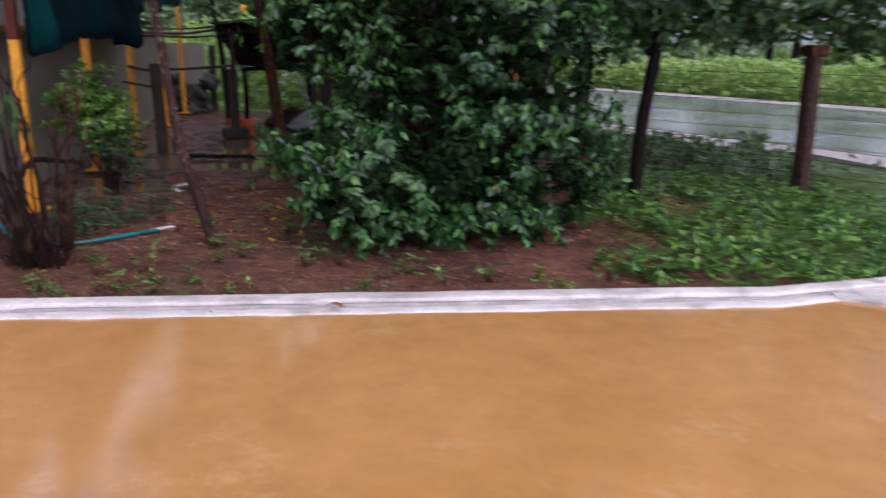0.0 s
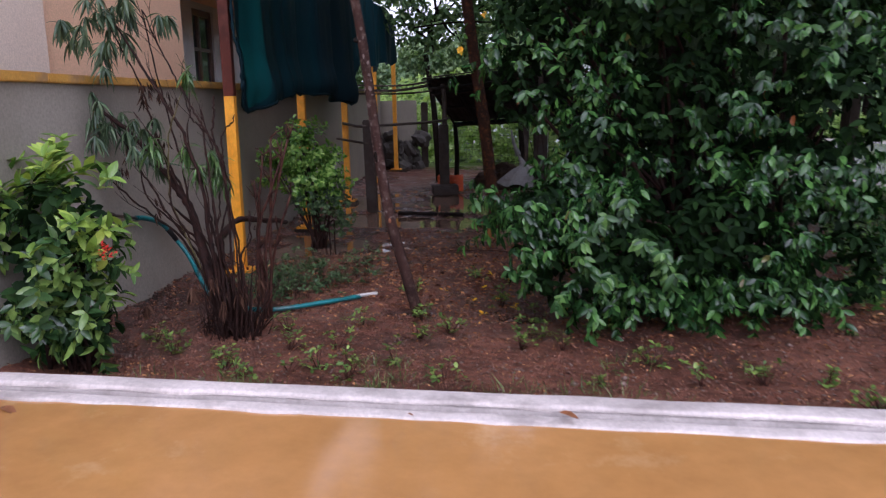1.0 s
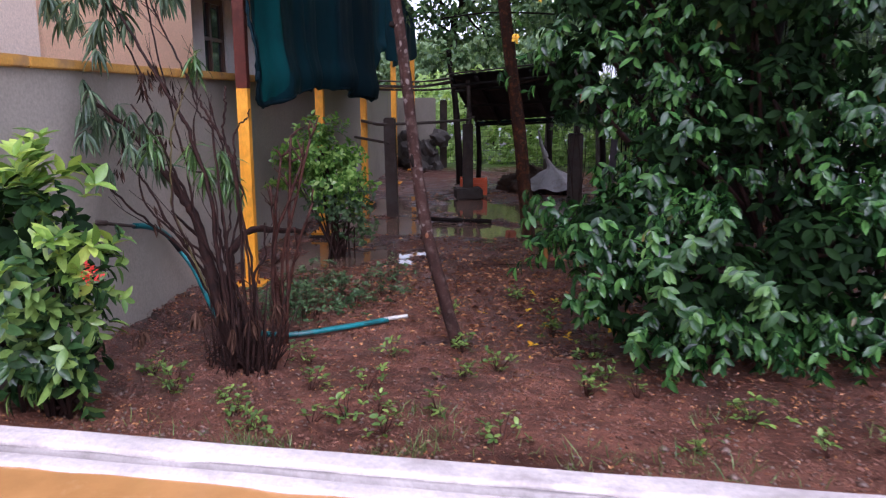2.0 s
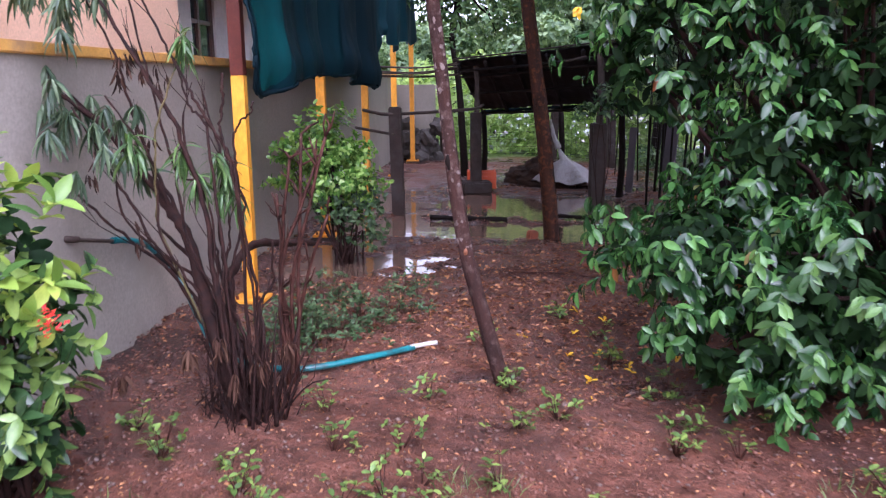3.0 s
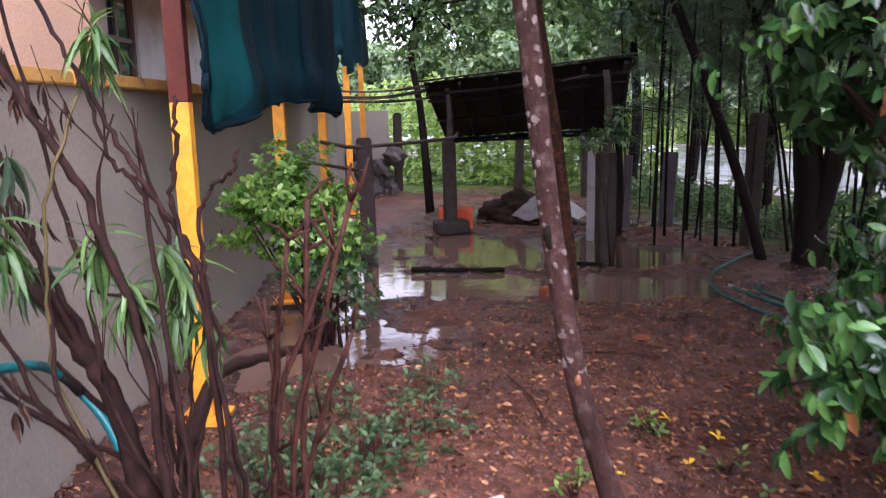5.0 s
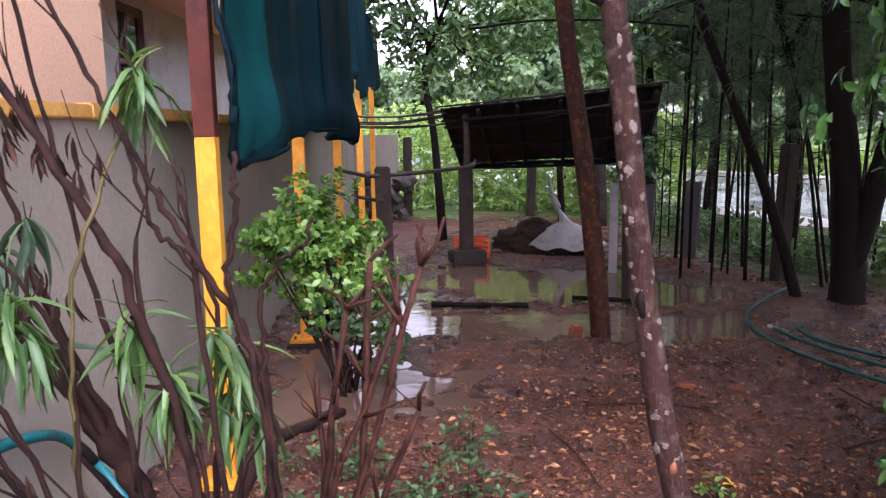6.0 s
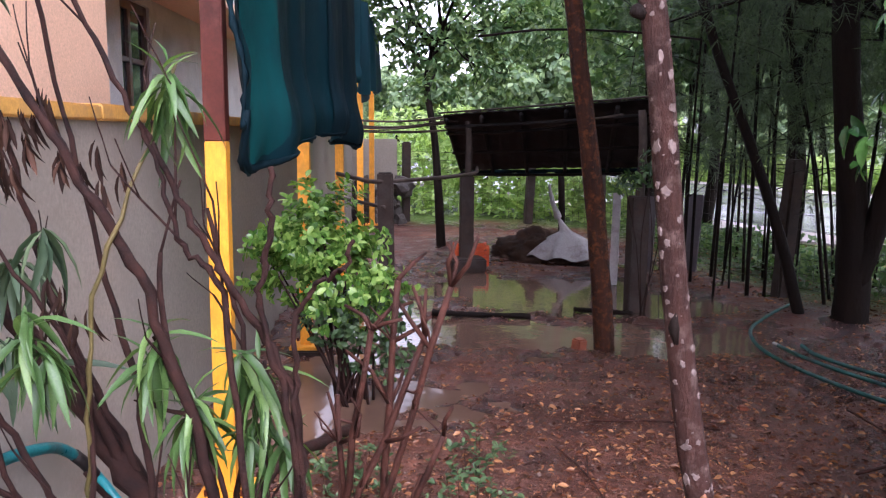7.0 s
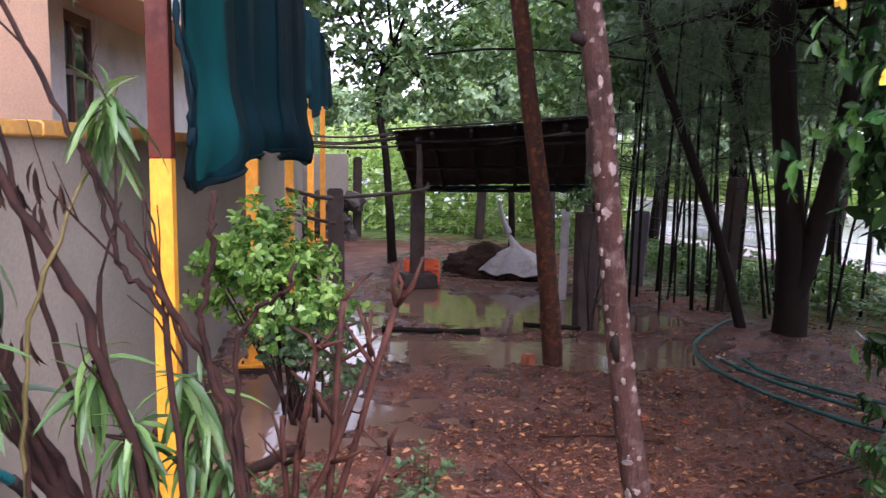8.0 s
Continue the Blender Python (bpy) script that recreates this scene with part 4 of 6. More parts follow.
def make_sheet_heap():
    # a heap of dark soil with a dirty white sheet thrown over one end
    bm = bmesh.new()
    bmesh.ops.create_icosphere(bm, subdivisions=5, radius=1)
    for v in bm.verts:
        k = 1 + 0.22 * noise.noise(v.co * 2.2) + 0.14 * noise.noise(v.co * 6) + 0.08 * noise.noise(v.co * 15)
        v.co = Vector((v.co.x * 0.66 * k - 3.88, v.co.y * 0.5 * k + 15.35, max(-0.1, v.co.z * 0.36 * k)))
    tagged(part("dirt_mound", bm, surface("dark_heap_soil", (0.034, 0.020, 0.014), (0.105, 0.060, 0.041), 8.0, 60.0, (0.6, 0.9), 1.0, 0.03, spec=0.15), smooth=True), "heap of dark wet soil under the shed", "soil heap")
    n = 40
    vs, fs = [], []
    for i in range(n + 1):
        r = i / n
        for k in range(48):
            th = 2 * math.pi * k / 48
            fold = 1 + 0.10 * math.sin(7 * th + 1) * r + 0.05 * math.sin(13 * th) * r
            z = 0.40 - 0.33 * r ** 1.6 + 0.03 * math.sin(7 * th + 0.5) * r + 0.2 * math.exp(-(r / 0.10) ** 2)
            vs.append((-3.50 + 0.48 * r * fold * math.cos(th) - 0.12 * math.exp(-(r / 0.1) ** 2), 15.0 + 0.40 * r * fold * math.sin(th), z))
    for i in range(n):
        for k in range(48):
            k2 = (k + 1) % 48
            fs.append((i * 48 + k, i * 48 + k2, (i + 1) * 48 + k2, (i + 1) * 48 + k))
    t = thing("plastic_sheet", (-3.55, 15.0, 0.4), "dirty white plastic sheet gathered up on the soil heap", "sheet")
    build("sheet", vs, fs, M_SACK, t)
    v, f = tube(smooth_path([(-3.60, 15.0, 0.56), (-3.68, 15.0, 0.76), (-3.74, 15.02, 1.0)], 10), np.linspace(0.05, 0.018, 10), 8, 0.2)
    build("twisted_end", v, f, M_SACK, t)


make_sheet_heap()


def make_boards():
    for at, size, rz, lean, lab in (((-1.92, 14.75, 0.46), (0.20, 0.03, 0.95), -0.5, 7, "pale pinkish board leaning among the thin stems"),
                                    ((-2.42, 14.45, 0.46), (0.11, 0.03, 0.92), -0.4, 5, "pale pinkish board leaning among the thin stems"),
                                    ((-2.78, 13.6, 0.50), (0.09, 0.03, 1.05), -0.2, 3, "narrow whitish plank standing by the pillar")):
        t = thing("board", at, lab, "board", "leaning boards")
        bm = bmesh.new()
        box(bm, size, at, rz, 0.006, (-lean, 0))
        part("panel", bm, M_BOARD if size[0] > 0.1 else M_SACK, t)


make_boards()

# ---- hoses and small things on the ground ----


def hose(name, ctrl, r, material, parent, n=200, label="", ribs=True):
    P = smooth_path(ctrl, n)
    R = r * (1 + (0.07 * np.where(np.arange(n) % 2 == 0, 1, -1) if ribs else 0))
    v, f = tube(P, R, 10)
    return build(name, v, f, material, parent, label)


def make_hoses():
    h = thing("garden_hose", (-3.4, 6.5, 0), "teal ribbed hose from the wall, running behind the bare shrub", "hose")
    hose("tube", [(-4.06, 6.24, 0.705), (-4.10, 6.38, 0.68), (-4.16, 6.62, 0.60), (-4.17, 6.78, 0.45), (-4.06, 6.80, 0.30), (-3.88, 6.69, 0.16), (-3.6, 6.5, 0.03), (-3.3, 6.40, 0.02), (-3.0, 6.42, 0.025), (-2.75, 6.68, 0.03), (-2.56, 6.95, 0.03)], 0.018, M_HOSE, h, 520)
    hose("end_pipe", [(-2.575, 6.93, 0.035), (-2.52, 7.0, 0.036), (-2.46, 7.06, 0.036)], 0.014, M_WPIPE, h, 8, "whitish plastic pipe end", False)
    hose("coupling", [(-4.175, 6.70, 0.545), (-4.17, 6.745, 0.495), (-4.16, 6.78, 0.44)], 0.021, M_SHEET, h, 6, "black coupling", False)
    hose("supply_pipe", [(-3.955, 5.87, 0.785), (-3.99, 6.0, 0.755), (-4.065, 6.26, 0.70)], 0.011, M_POLE, h, 8, "grey pipe along the wall", False)
    hose("pipe_elbow", [(-4.08, 5.80, 0.79), (-3.97, 5.845, 0.79), (-3.952, 5.87, 0.785), (-3.955, 5.90, 0.78)], 0.017, M_CONC, h, 10, "pipe elbow at the wall", False)
    h = thing("garden_hose", (-1.2, 10.5, 0), "dark green hose lying in loops on the soil", "hose")
    hose("tube", [(-1.05, 12.75, 0.03), (-1.3, 12.2, 0.03), (-1.52, 11.5, 0.03), (-1.46, 10.8, 0.03), (-1.1, 10.1, 0.03), (-0.6, 9.55, 0.03), (0.1, 9.2, 0.03), (0.7, 9.3, 0.03)], 0.0145, M_HOSED, h, 300)
    hose("tube", [(-1.36, 11.05, 0.035), (-1.24, 10.65, 0.06), (-0.95, 10.2, 0.065), (-0.5, 9.75, 0.06), (0.1, 9.45, 0.05), (0.8, 9.6, 0.04)], 0.0145, M_HOSED, h, 240)
    hose("tube", [(-1.18, 11.1, 0.035), (-1.1, 10.8, 0.035), (-0.8, 10.4, 0.04), (-0.3, 10.05, 0.04), (0.3, 9.9, 0.04)], 0.0145, M_HOSED, h, 200)
    hose("end_pipe", [(-1.385, 11.10, 0.035), (-1.36, 11.05, 0.035), (-1.345, 11.02, 0.035)], 0.016, M_WPIPE, h, 6, "whitish plastic pipe end", False)


make_hoses()


def make_bricks():
    for x, y, rz, s in ((-2.03, 9.5, 0.25, (0.12, 0.06, 0.035)), (-2.86, 10.72, 0.9, (0.10, 0.09, 0.10)), (-1.74, 9.52, 0.1, (0.07, 0.05, 0.03))):
        bm = bmesh.new()
        z = float(ground_z(x, y))
        box(bm, s, (x, y, max(z, WATER_Z) + s[2] * 0.35), rz, 0.012, (4, 3))
        tagged(part("brick", bm, M_BRICK), "broken red brick half sunk in the wet soil", "brick", "scattered bricks")
    # fallen branches and sticks
    for ctrl, r in (([(-4.28, 11.42, 0.02), (-3.9, 11.5, 0.01), (-3.4, 11.62, 0.0)], 0.030), ([(-3.05, 12.05, 0.0), (-2.75, 12.0, 0.01), (-2.5, 12.02, 0.0)], 0.025),
                    ([(-2.75, 8.55, 0.02), (-2.55, 8.2, 0.03), (-2.42, 7.9, 0.02)], 0.005), ([(-2.55, 8.2, 0.03), (-2.58, 8.45, 0.03)], 0.004),
                    ([(-1.3, 8.6, 0.03), (-0.9, 8.9, 0.05), (-0.4, 9.3, 0.03)], 0.008), ([(-1.15, 9.6, 0.03), (-0.95, 9.0, 0.06), (-0.55, 8.8, 0.03)], 0.006), ([(-2.6, 9.0, 0.02), (-2.2, 9.1, 0.02), (-1.9, 9.05, 0.02)], 0.006)):
        t = thing("fallen_branch", ctrl[0], "dark wet fallen branch lying on the soil", "branch", "fallen branches")
        pole("stick", ctrl, r, M_BARKD if r > 0.02 else M_TWIGR, t, 18, wobble=0.28)


make_bricks()

# ---- the fence ----


def make_fence():
    f = thing("wire_fence", (-1, 13.3, 0), "rusty wire mesh fence on rough posts", "fence")
    pts = [Vector((x, y, 0)) for x, y in FENCE]
    for i, p in enumerate(pts):
        h = 1.5 if i != 3 else 1.42
        bm = bmesh.new()
        box(bm, (0.15, 0.15, h + 0.2), (p.x, p.y, h / 2 - 0.1), 0.5, 0.02, (rng.normal() * 1.2, rng.normal() * 1.2))
        part("post", bm, M_BARK if i == 5 else M_CONC, f)
    bm = bmesh.new()
    box(bm, (0.24, 0.2, 0.12), (3.5, 9.6, 1.55), 0.4, 0.02)
    part("cap_block", bm, M_BARK2, f, "red-brown block on the post")
    wires = []
    for a, b in zip(pts, pts[1:]):
        L = (b - a).length
        for k in range(9):
            z = 0.12 + 0.15 * k
            wires.append(tube([a + Vector((0, 0, z)), a.lerp(b, 0.5) + Vector((0, 0, z - 0.02)), b + Vector((0, 0, z))], 0.0028, 3))
        for k in range(1, int(L / 0.16)):
            q = a.lerp(b, k * 0.16 / L)
            wires.append(tube([q + Vector((0, 0, 0.1)), q + Vector((0.02 * rng.normal(), 0, 1.33))], 0.0022, 3))
    v, fc = join(wires)
    tagged(build("mesh", v, fc, M_WIRE, f, smooth=False), kind="stuff")


make_fence()

# ---- plants ----
S_OVAL = leaf_shape(0.44, 0.35, 0.22)
S_OVALW = leaf_shape(0.55, 0.3, 0.2, ((0, 0.08), (0.25, 0.7), (0.6, 1.0), (0.85, 0.7), (1.0, 0.0)))
S_LONG = leaf_shape(0.155, 0.5, 0.55, ((0, 0.15), (0.15, 0.75), (0.4, 1.0), (0.7, 0.7), (0.88, 0.38), (1.0, 0.0)))
S_WILT = leaf_shape(0.17, 0.8, 0.35)
S_LITTER = leaf_shape(0.48, 0.7, 0.4, ((0, 0.15), (0.3, 0.8), (0.62, 1.0), (1.0, 0.0)))
S_NEEDLE = leaf_shape(0.035, 0.0, 0.35, ((0, 0.6), (0.5, 1.0), (1.0, 0.0)))
S_FAR = leaf_shape(0.6, 0.3, 0.2, ((0, 0.2), (0.5, 1.0), (1.0, 0.0)))
S_BLADE = leaf_shape(0.05, 0.3, 0.6, ((0, 0.8), (0.5, 1.0), (1.0, 0.0)))


def stems(base, tips, r0, r1, sag=0.15, n=7, spread=0.06):
    out = []
    for t in tips:
        b = np.array(base) + np.append(rng.normal(0, spread, 2), 0)
        m = b * 0.5 + np.array(t) * 0.5 + np.array([0, 0, sag]) * rng.uniform(0.3, 1.2) + rng.normal(0, 0.04, 3)
        out.append(tube(smooth_path([b, m, t], n), np.linspace(r0, r1, n), 5, 0.08))
    return out


def sprays(blobs, per_m2, reach, step, gaps=-9.0):
    """Leafy twigs that stand out of a crown's skin, each with whorls along it."""
    P0, D0 = blob_tips(blobs, per_m2, (0.80, 1.0), None, 0.05)
    out_p, out_d = [], []
    for p, d in zip(P0, D0):
        inside = any((((p - np.array(c)) / np.array(r)) ** 2).sum() < 0.62 for c, r in blobs)
        if inside or math.sin(5.3 * p[0] + 1.7 * p[1]) + math.sin(6.1 * p[2] + 2.3 * p[0]) + 0.6 * math.sin(11 * p[2] - 9 * p[0]) < gaps:
            continue
        d = unit(d + np.array([0, 0, rng.uniform(-0.35, 0.45)]))
        L = rng.uniform(*reach)
        for s in np.arange(0, L, step):
            out_p.append(p + d * (s - 0.35 * L) + np.array([0, 0, -0.25 * s * s]) + rng.normal(0, 0.012, 3))
            out_d.append(d + rng.normal(0, 0.2, 3))
    return np.array(out_p), np.array(out_d)


def big_bush():
    b = thing("allamanda_bush", (0.1, 7.6, 0), "big dense bush with glossy dark green whorled leaves", "bush")
    blobs = [((-0.30, 7.7, 0.95), (0.85, 0.85, 0.95)), ((-0.38, 7.75, 1.95), (0.9, 0.9, 0.95)), ((0.45, 7.65, 0.85), (0.85, 0.85, 0.8)), ((0.45, 7.85, 2.0), (0.95, 1.0, 1.0)),
             ((0.12, 6.85, 0.68), (0.52, 0.42, 0.42)), ((-0.78, 6.66, 0.36), (0.42, 0.38, 0.32)), ((-1.00, 6.80, 0.76), (0.41, 0.38, 0.35)), ((-0.45, 6.58, 0.60), (0.46, 0.36, 0.40)), ((-1.18, 7.3, 1.80), (0.46, 0.42, 0.46)), ((-1.15, 7.3, 2.35), (0.5, 0.42, 0.5)),
             ((0.75, 7.25, 1.45), (0.5, 0.5, 0.6)), ((0.1, 7.7, 2.95), (1.1, 0.9, 0.6)), ((0.35, 7.1, 0.3), (0.5, 0.35, 0.28)), ((0.85, 7.3, 0.4), (0.45, 0.4, 0.38)), ((-0.35, 6.8, 0.26), (0.4, 0.3, 0.24)), ((-0.2, 7.1, 1.5), (0.55, 0.4, 0.45)), ((-0.35, 7.0, 2.2), (0.7, 0.5, 0.5)), ((-0.7, 6.9, 1.25), (0.32, 0.3, 0.26)), ((-1.32, 7.15, 1.60), (0.28, 0.28, 0.34)), ((-1.3, 7.1, 2.05), (0.26, 0.26, 0.3))]
    tips = [c for c, _ in blobs]
    for v, f in stems((0, 7.7, -0.05), tips * 3, 0.02, 0.008, 0.3, 7, 0.25):
        build("stem", v, f, M_TWIG, b)
    P, D = sprays(blobs, 28, (0.14, 0.42), 0.047, -0.60)
    thin = (P[:, 2] < 1.1) | (rng.uniform(0, 1, len(P)) > 0.62)
    P, D = P[thin], D[thin]
    front = np.argsort(P[:, 1] + 0.3 * np.abs(P[:, 0]) - 0.12 * P[:, 2])[:75]
    rest = np.setdiff1d(np.arange(len(P)), front)
    crown = scatter("crown", whorls(P[rest], D[rest], 4, 0.079, 1.2, 0.95), S_OVAL, L_BUSH, b)
    pieces("leaf", whorls(P[front], D[front], 4, 0.080, 1.2, 0.95), S_OVAL, L_BUSH1, crown)
    # inner leaves coloured near black to stand in for shade in the gaps
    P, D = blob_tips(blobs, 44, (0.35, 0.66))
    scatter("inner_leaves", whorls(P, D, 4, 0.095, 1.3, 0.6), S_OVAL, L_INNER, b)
    for p in ((-1.58, 7.2, 2.14), (-1.58, 6.68, 1.86), (-1.35, 6.85, 2.42)):
        p = np.array([p])
        m = whorls(p, np.array([[-0.3, -0.6, -0.5]]), 5, 0.042, 0.55, 0.1, 0.1)
        scatter("flower", m, S_OVALW, L_YELLOW, b, "yellow trumpet flower")


big_bush()


def ixora():
    b = thing("ixora_bush", (-3.35, 5.0, 0), "low bush with bright yellow-green leaves and red flowers", "bush")
    blobs = [((-3.45, 5.08, 0.62), (0.55, 0.36, 0.42)), ((-3.2, 5.05, 0.95), (0.36, 0.32, 0.30)), ((-3.75, 5.1, 0.85), (0.45, 0.34, 0.36)), ((-3.06, 5.1, 0.24), (0.20, 0.20, 0.16)), ((-4.15, 5.1, 0.6), (0.4, 0.36, 0.45)), ((-3.5, 5.0, 0.32), (0.45, 0.22, 0.2))]
    blobs = [(tuple(np.array((0.32, 1.52, 1.53)) + 0.93 * (np.array(c) - np.array((0.32, 1.52, 1.53))) - np.array((0.31, 0, 0))), tuple(0.84 * k for k in r)) for c, r in blobs]
    for v, f in stems((-3.3, 4.85, 0.05), [c for c, _ in blobs] * 3, 0.014, 0.006, 0.1):
        build("stem", v, f, M_TWIG, b)
    P, D = sprays(blobs, 30, (0.12, 0.34), 0.055, -9.0)
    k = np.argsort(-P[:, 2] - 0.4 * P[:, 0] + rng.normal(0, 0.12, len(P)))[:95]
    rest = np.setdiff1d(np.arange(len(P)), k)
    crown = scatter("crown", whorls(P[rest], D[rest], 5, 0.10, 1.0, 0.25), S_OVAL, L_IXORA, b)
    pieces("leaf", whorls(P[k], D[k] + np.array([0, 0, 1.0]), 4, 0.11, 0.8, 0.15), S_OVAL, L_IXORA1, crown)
    # near-black inner leaves paint the shade inside this bush too
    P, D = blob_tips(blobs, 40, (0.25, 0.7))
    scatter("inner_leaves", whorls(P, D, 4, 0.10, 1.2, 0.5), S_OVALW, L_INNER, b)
    for p in ((-2.90, 4.74, 0.80), (-3.82, 4.6, 1.0), (-3.55, 4.5, 0.5)):
        t = np.array(p) + rng.normal(0, 0.02, (16, 3))
        scatter("flower_head", whorls(t, np.tile([0.1, -0.5, 0.8], (16, 1)), 4, 0.017, 1.2, 0.0), S_OVALW, L_RED, b, "red flower cluster")


ixora()


def grow(segs, p, d, length, r, depth, bend=0.04):
    """A crooked, forking branch, added to segs."""
    n = 6
    P = [np.array(p, float)]
    for _ in range(n - 1):
        d = unit(d + rng.normal(0, bend, 3) + np.array([0, 0, 0.03]))
        P.append(P[-1] + d * length / (n - 1))
    segs.append(tube(P, np.linspace(r, r * 0.72, n), 6 if r > 0.006 else 4, 0.12))
    if depth <= 0:
        return
    for k in range(2 if depth > 2 else int(rng.integers(1, 4))):
        turn = unit(rng.normal(0, 1, 3))
        e = unit(d + turn * rng.uniform(0.25, 0.6) + np.array([0, 0, 0.12]))
        grow(segs, P[-1] if k == 0 else P[int(rng.integers(3, n))], e, length * rng.uniform(0.5, 0.85), r * rng.uniform(0.5, 0.72), depth - 1)


def bare_shrub():
    b = thing("oleander_shrub", (-2.95, 5.8, 0), "tall half-bare shrub of dark stems with drooping leaf tufts", "shrub")
    base = np.array([-2.93, 5.82, -0.03])
    near = np.array([(-3.11, 5.80, 1.77), (-3.16, 5.77, 1.27), (-3.10, 5.79, 1.15), (-2.97, 5.84, 1.22), (-2.98, 5.86, 1.10), (-3.28, 5.62, 1.34)])
    far = np.array([(-3.62, 5.75, 2.05), (-3.85, 5.85, 2.18), (-3.75, 5.7, 1.92), (-3.45, 5.8, 2.15), (-4.2, 5.85, 1.62), (-4.3, 5.9, 1.45), (-3.95, 5.8, 1.5), (-3.7, 5.7, 1.45), (-4.05, 5.8, 2.1), (-3.6, 5.8, 1.25)])

    def limb(name, ctrl, r0, r1, twigs=3, material=M_TWIG, label=""):
        """A crooked stem with its knots and a few dead side twigs."""
        n = 7 * len(ctrl)
        C = np.asarray(ctrl, float)
        at = np.linspace(0, len(C) - 1, n)
        P = 0.35 * smooth_path(C, n) + 0.65 * np.stack([np.interp(at, np.arange(len(C)), C[:, k]) for k in range(3)], 1)
        P[3:-1] += rng.normal(0, 0.0035, (n - 4, 3))
        R = np.linspace(r0, r1, n) * rng.uniform(0.88, 1.10, n)
        R[::5] *= 1.13
        segs = [tube(P, R, 8, 0.12)]
        for _ in range(twigs):
            k = int(rng.integers(n // 3, n - 1))
            d = unit(unit(P[k + 1] - P[k]) + rng.normal(0, 0.40, 3) + np.array([-0.22, 0, 0.15]))
            grow(segs, P[k], d, rng.uniform(0.08, 0.27), max(0.003, R[k] * rng.uniform(0.45, 0.7)), 1)
        v, f = join(segs)
        return build(name, v, f, material, b, label)

    limb("main_limb", [(-2.97, 5.8, -0.03), (-3.08, 5.8, 0.45), (-3.2, 5.82, 0.86), (-3.40, 5.86, 1.07), (-3.75, 5.9, 1.38), (-4.2, 5.9, 1.62)], 0.040, 0.009, 4)
    limb("main_limb", [(-2.99, 5.84, -0.03), (-3.14, 5.9, 0.45), (-3.32, 5.95, 0.85), (-3.55, 6.0, 1.1), (-3.95, 5.95, 1.5)], 0.028, 0.006, 4)
    limb("main_limb", [(-2.94, 5.78, -0.03), (-3.0, 5.76, 0.55), (-3.05, 5.76, 1.04), (-3.17, 5.75, 1.39), (-3.29, 5.75, 1.56), (-3.45, 5.75, 1.8), (-3.62, 5.75, 2.05)], 0.0145, 0.006, 4)
    limb("stem", [(-2.9, 5.83, -0.03), (-2.87, 5.78, 0.7), (-2.87, 5.76, 1.18), (-2.94, 5.76, 1.31), (-3.02, 5.75, 1.43), (-3.13, 5.76, 1.61), (-3.3, 5.8, 1.85), (-3.45, 5.8, 2.15)], 0.0095, 0.0045, 4)
    limb("stem", [(-2.93, 5.75, -0.03), (-2.92, 5.72, 0.7), (-3.0, 5.75, 1.36), (-3.08, 5.75, 1.45), (-3.15, 5.75, 1.66)], 0.0075, 0.004, 4)
    limb("stem", [(-2.86, 5.86, -0.03), (-2.84, 5.82, 0.6), (-2.87, 5.75, 1.15), (-2.93, 5.75, 1.34), (-2.905, 5.75, 1.47), (-2.90, 5.75, 1.59)], 0.0075, 0.005, 0)
    limb("stem", [(-2.84, 5.8, -0.03), (-2.83, 5.78, 0.6), (-2.86, 5.75, 1.15), (-2.86, 5.75, 1.33), (-2.82, 5.75, 1.39), (-2.77, 5.75, 1.42), (-2.75, 5.75, 1.47)], 0.0065, 0.0035, 0)
    limb("stem", [(-3.0, 5.85, 0.1), (-3.3, 5.75, 0.9), (-3.25, 5.72, 1.35), (-3.11, 5.80, 1.77)], 0.006, 0.0035, 0, M_SHOOT, "green living shoot")
    limb("sawn_limb", [(-2.98, 5.8, 0.30), (-3.15, 6.05, 0.62), (-3.32, 6.5, 0.68), (-3.34, 7.17, 0.56)], 0.026, 0.020, 0)
    crowd = list(far[1::2]) + list(near[1:5]) + [(-2.76, 5.85, 0.85), (-3.12, 5.9, 1.5), (-3.5, 5.7, 1.5)]
    for t in crowd:         # the other canes: knee-bent, forking, a few of them stout
        t = np.array(t)
        b0 = base + np.append(rng.normal(0, 0.055, 2), 0)
        lean = (t - b0) * [1, 1, 0]
        ctrl = [b0]
        for f in (0.22, 0.42, 0.60, 0.80):
            ctrl.append(b0 + lean * f ** 1.25 + [0, 0, t[2] * f] + rng.normal(0, 0.042, 3))
        limb("stem", ctrl + [t], rng.uniform(0.008, 0.0135), 0.004, int(rng.integers(1, 4)))
    for _ in range(44):     # short dead shoots round the foot
        th, r = rng.uniform(0, 6.28), rng.uniform(0.03, 0.19)
        b0 = base + np.array([r * math.cos(th), r * math.sin(th), 0])
        e = b0 + np.array([0.6 * r * math.cos(th) + rng.normal(0, 0.07), 0.6 * r * math.sin(th) + rng.normal(0, 0.06), rng.uniform(0.08, 0.60)])
        v, f = tube(smooth_path([b0, 0.5 * (b0 + e) + rng.normal(0, 0.02, 3), e], 6), np.linspace(rng.uniform(0.005, 0.012), 0.003, 6), 6, 0.2)
        build("dead_shoot", v, f, M_TWIG, b)
    tangle = []             # fine dead twigs and shreds of bark crowding the foot
    for _ in range(150):
        th, r = rng.uniform(0, 6.28), rng.uniform(0.02, 0.24)
        b0 = base + np.array([r * math.cos(th), r * math.sin(th), rng.uniform(0, 0.12)])
        e = b0 + np.array([rng.normal(0, 0.10), rng.normal(0, 0.09), rng.uniform(0.03, 0.38)])
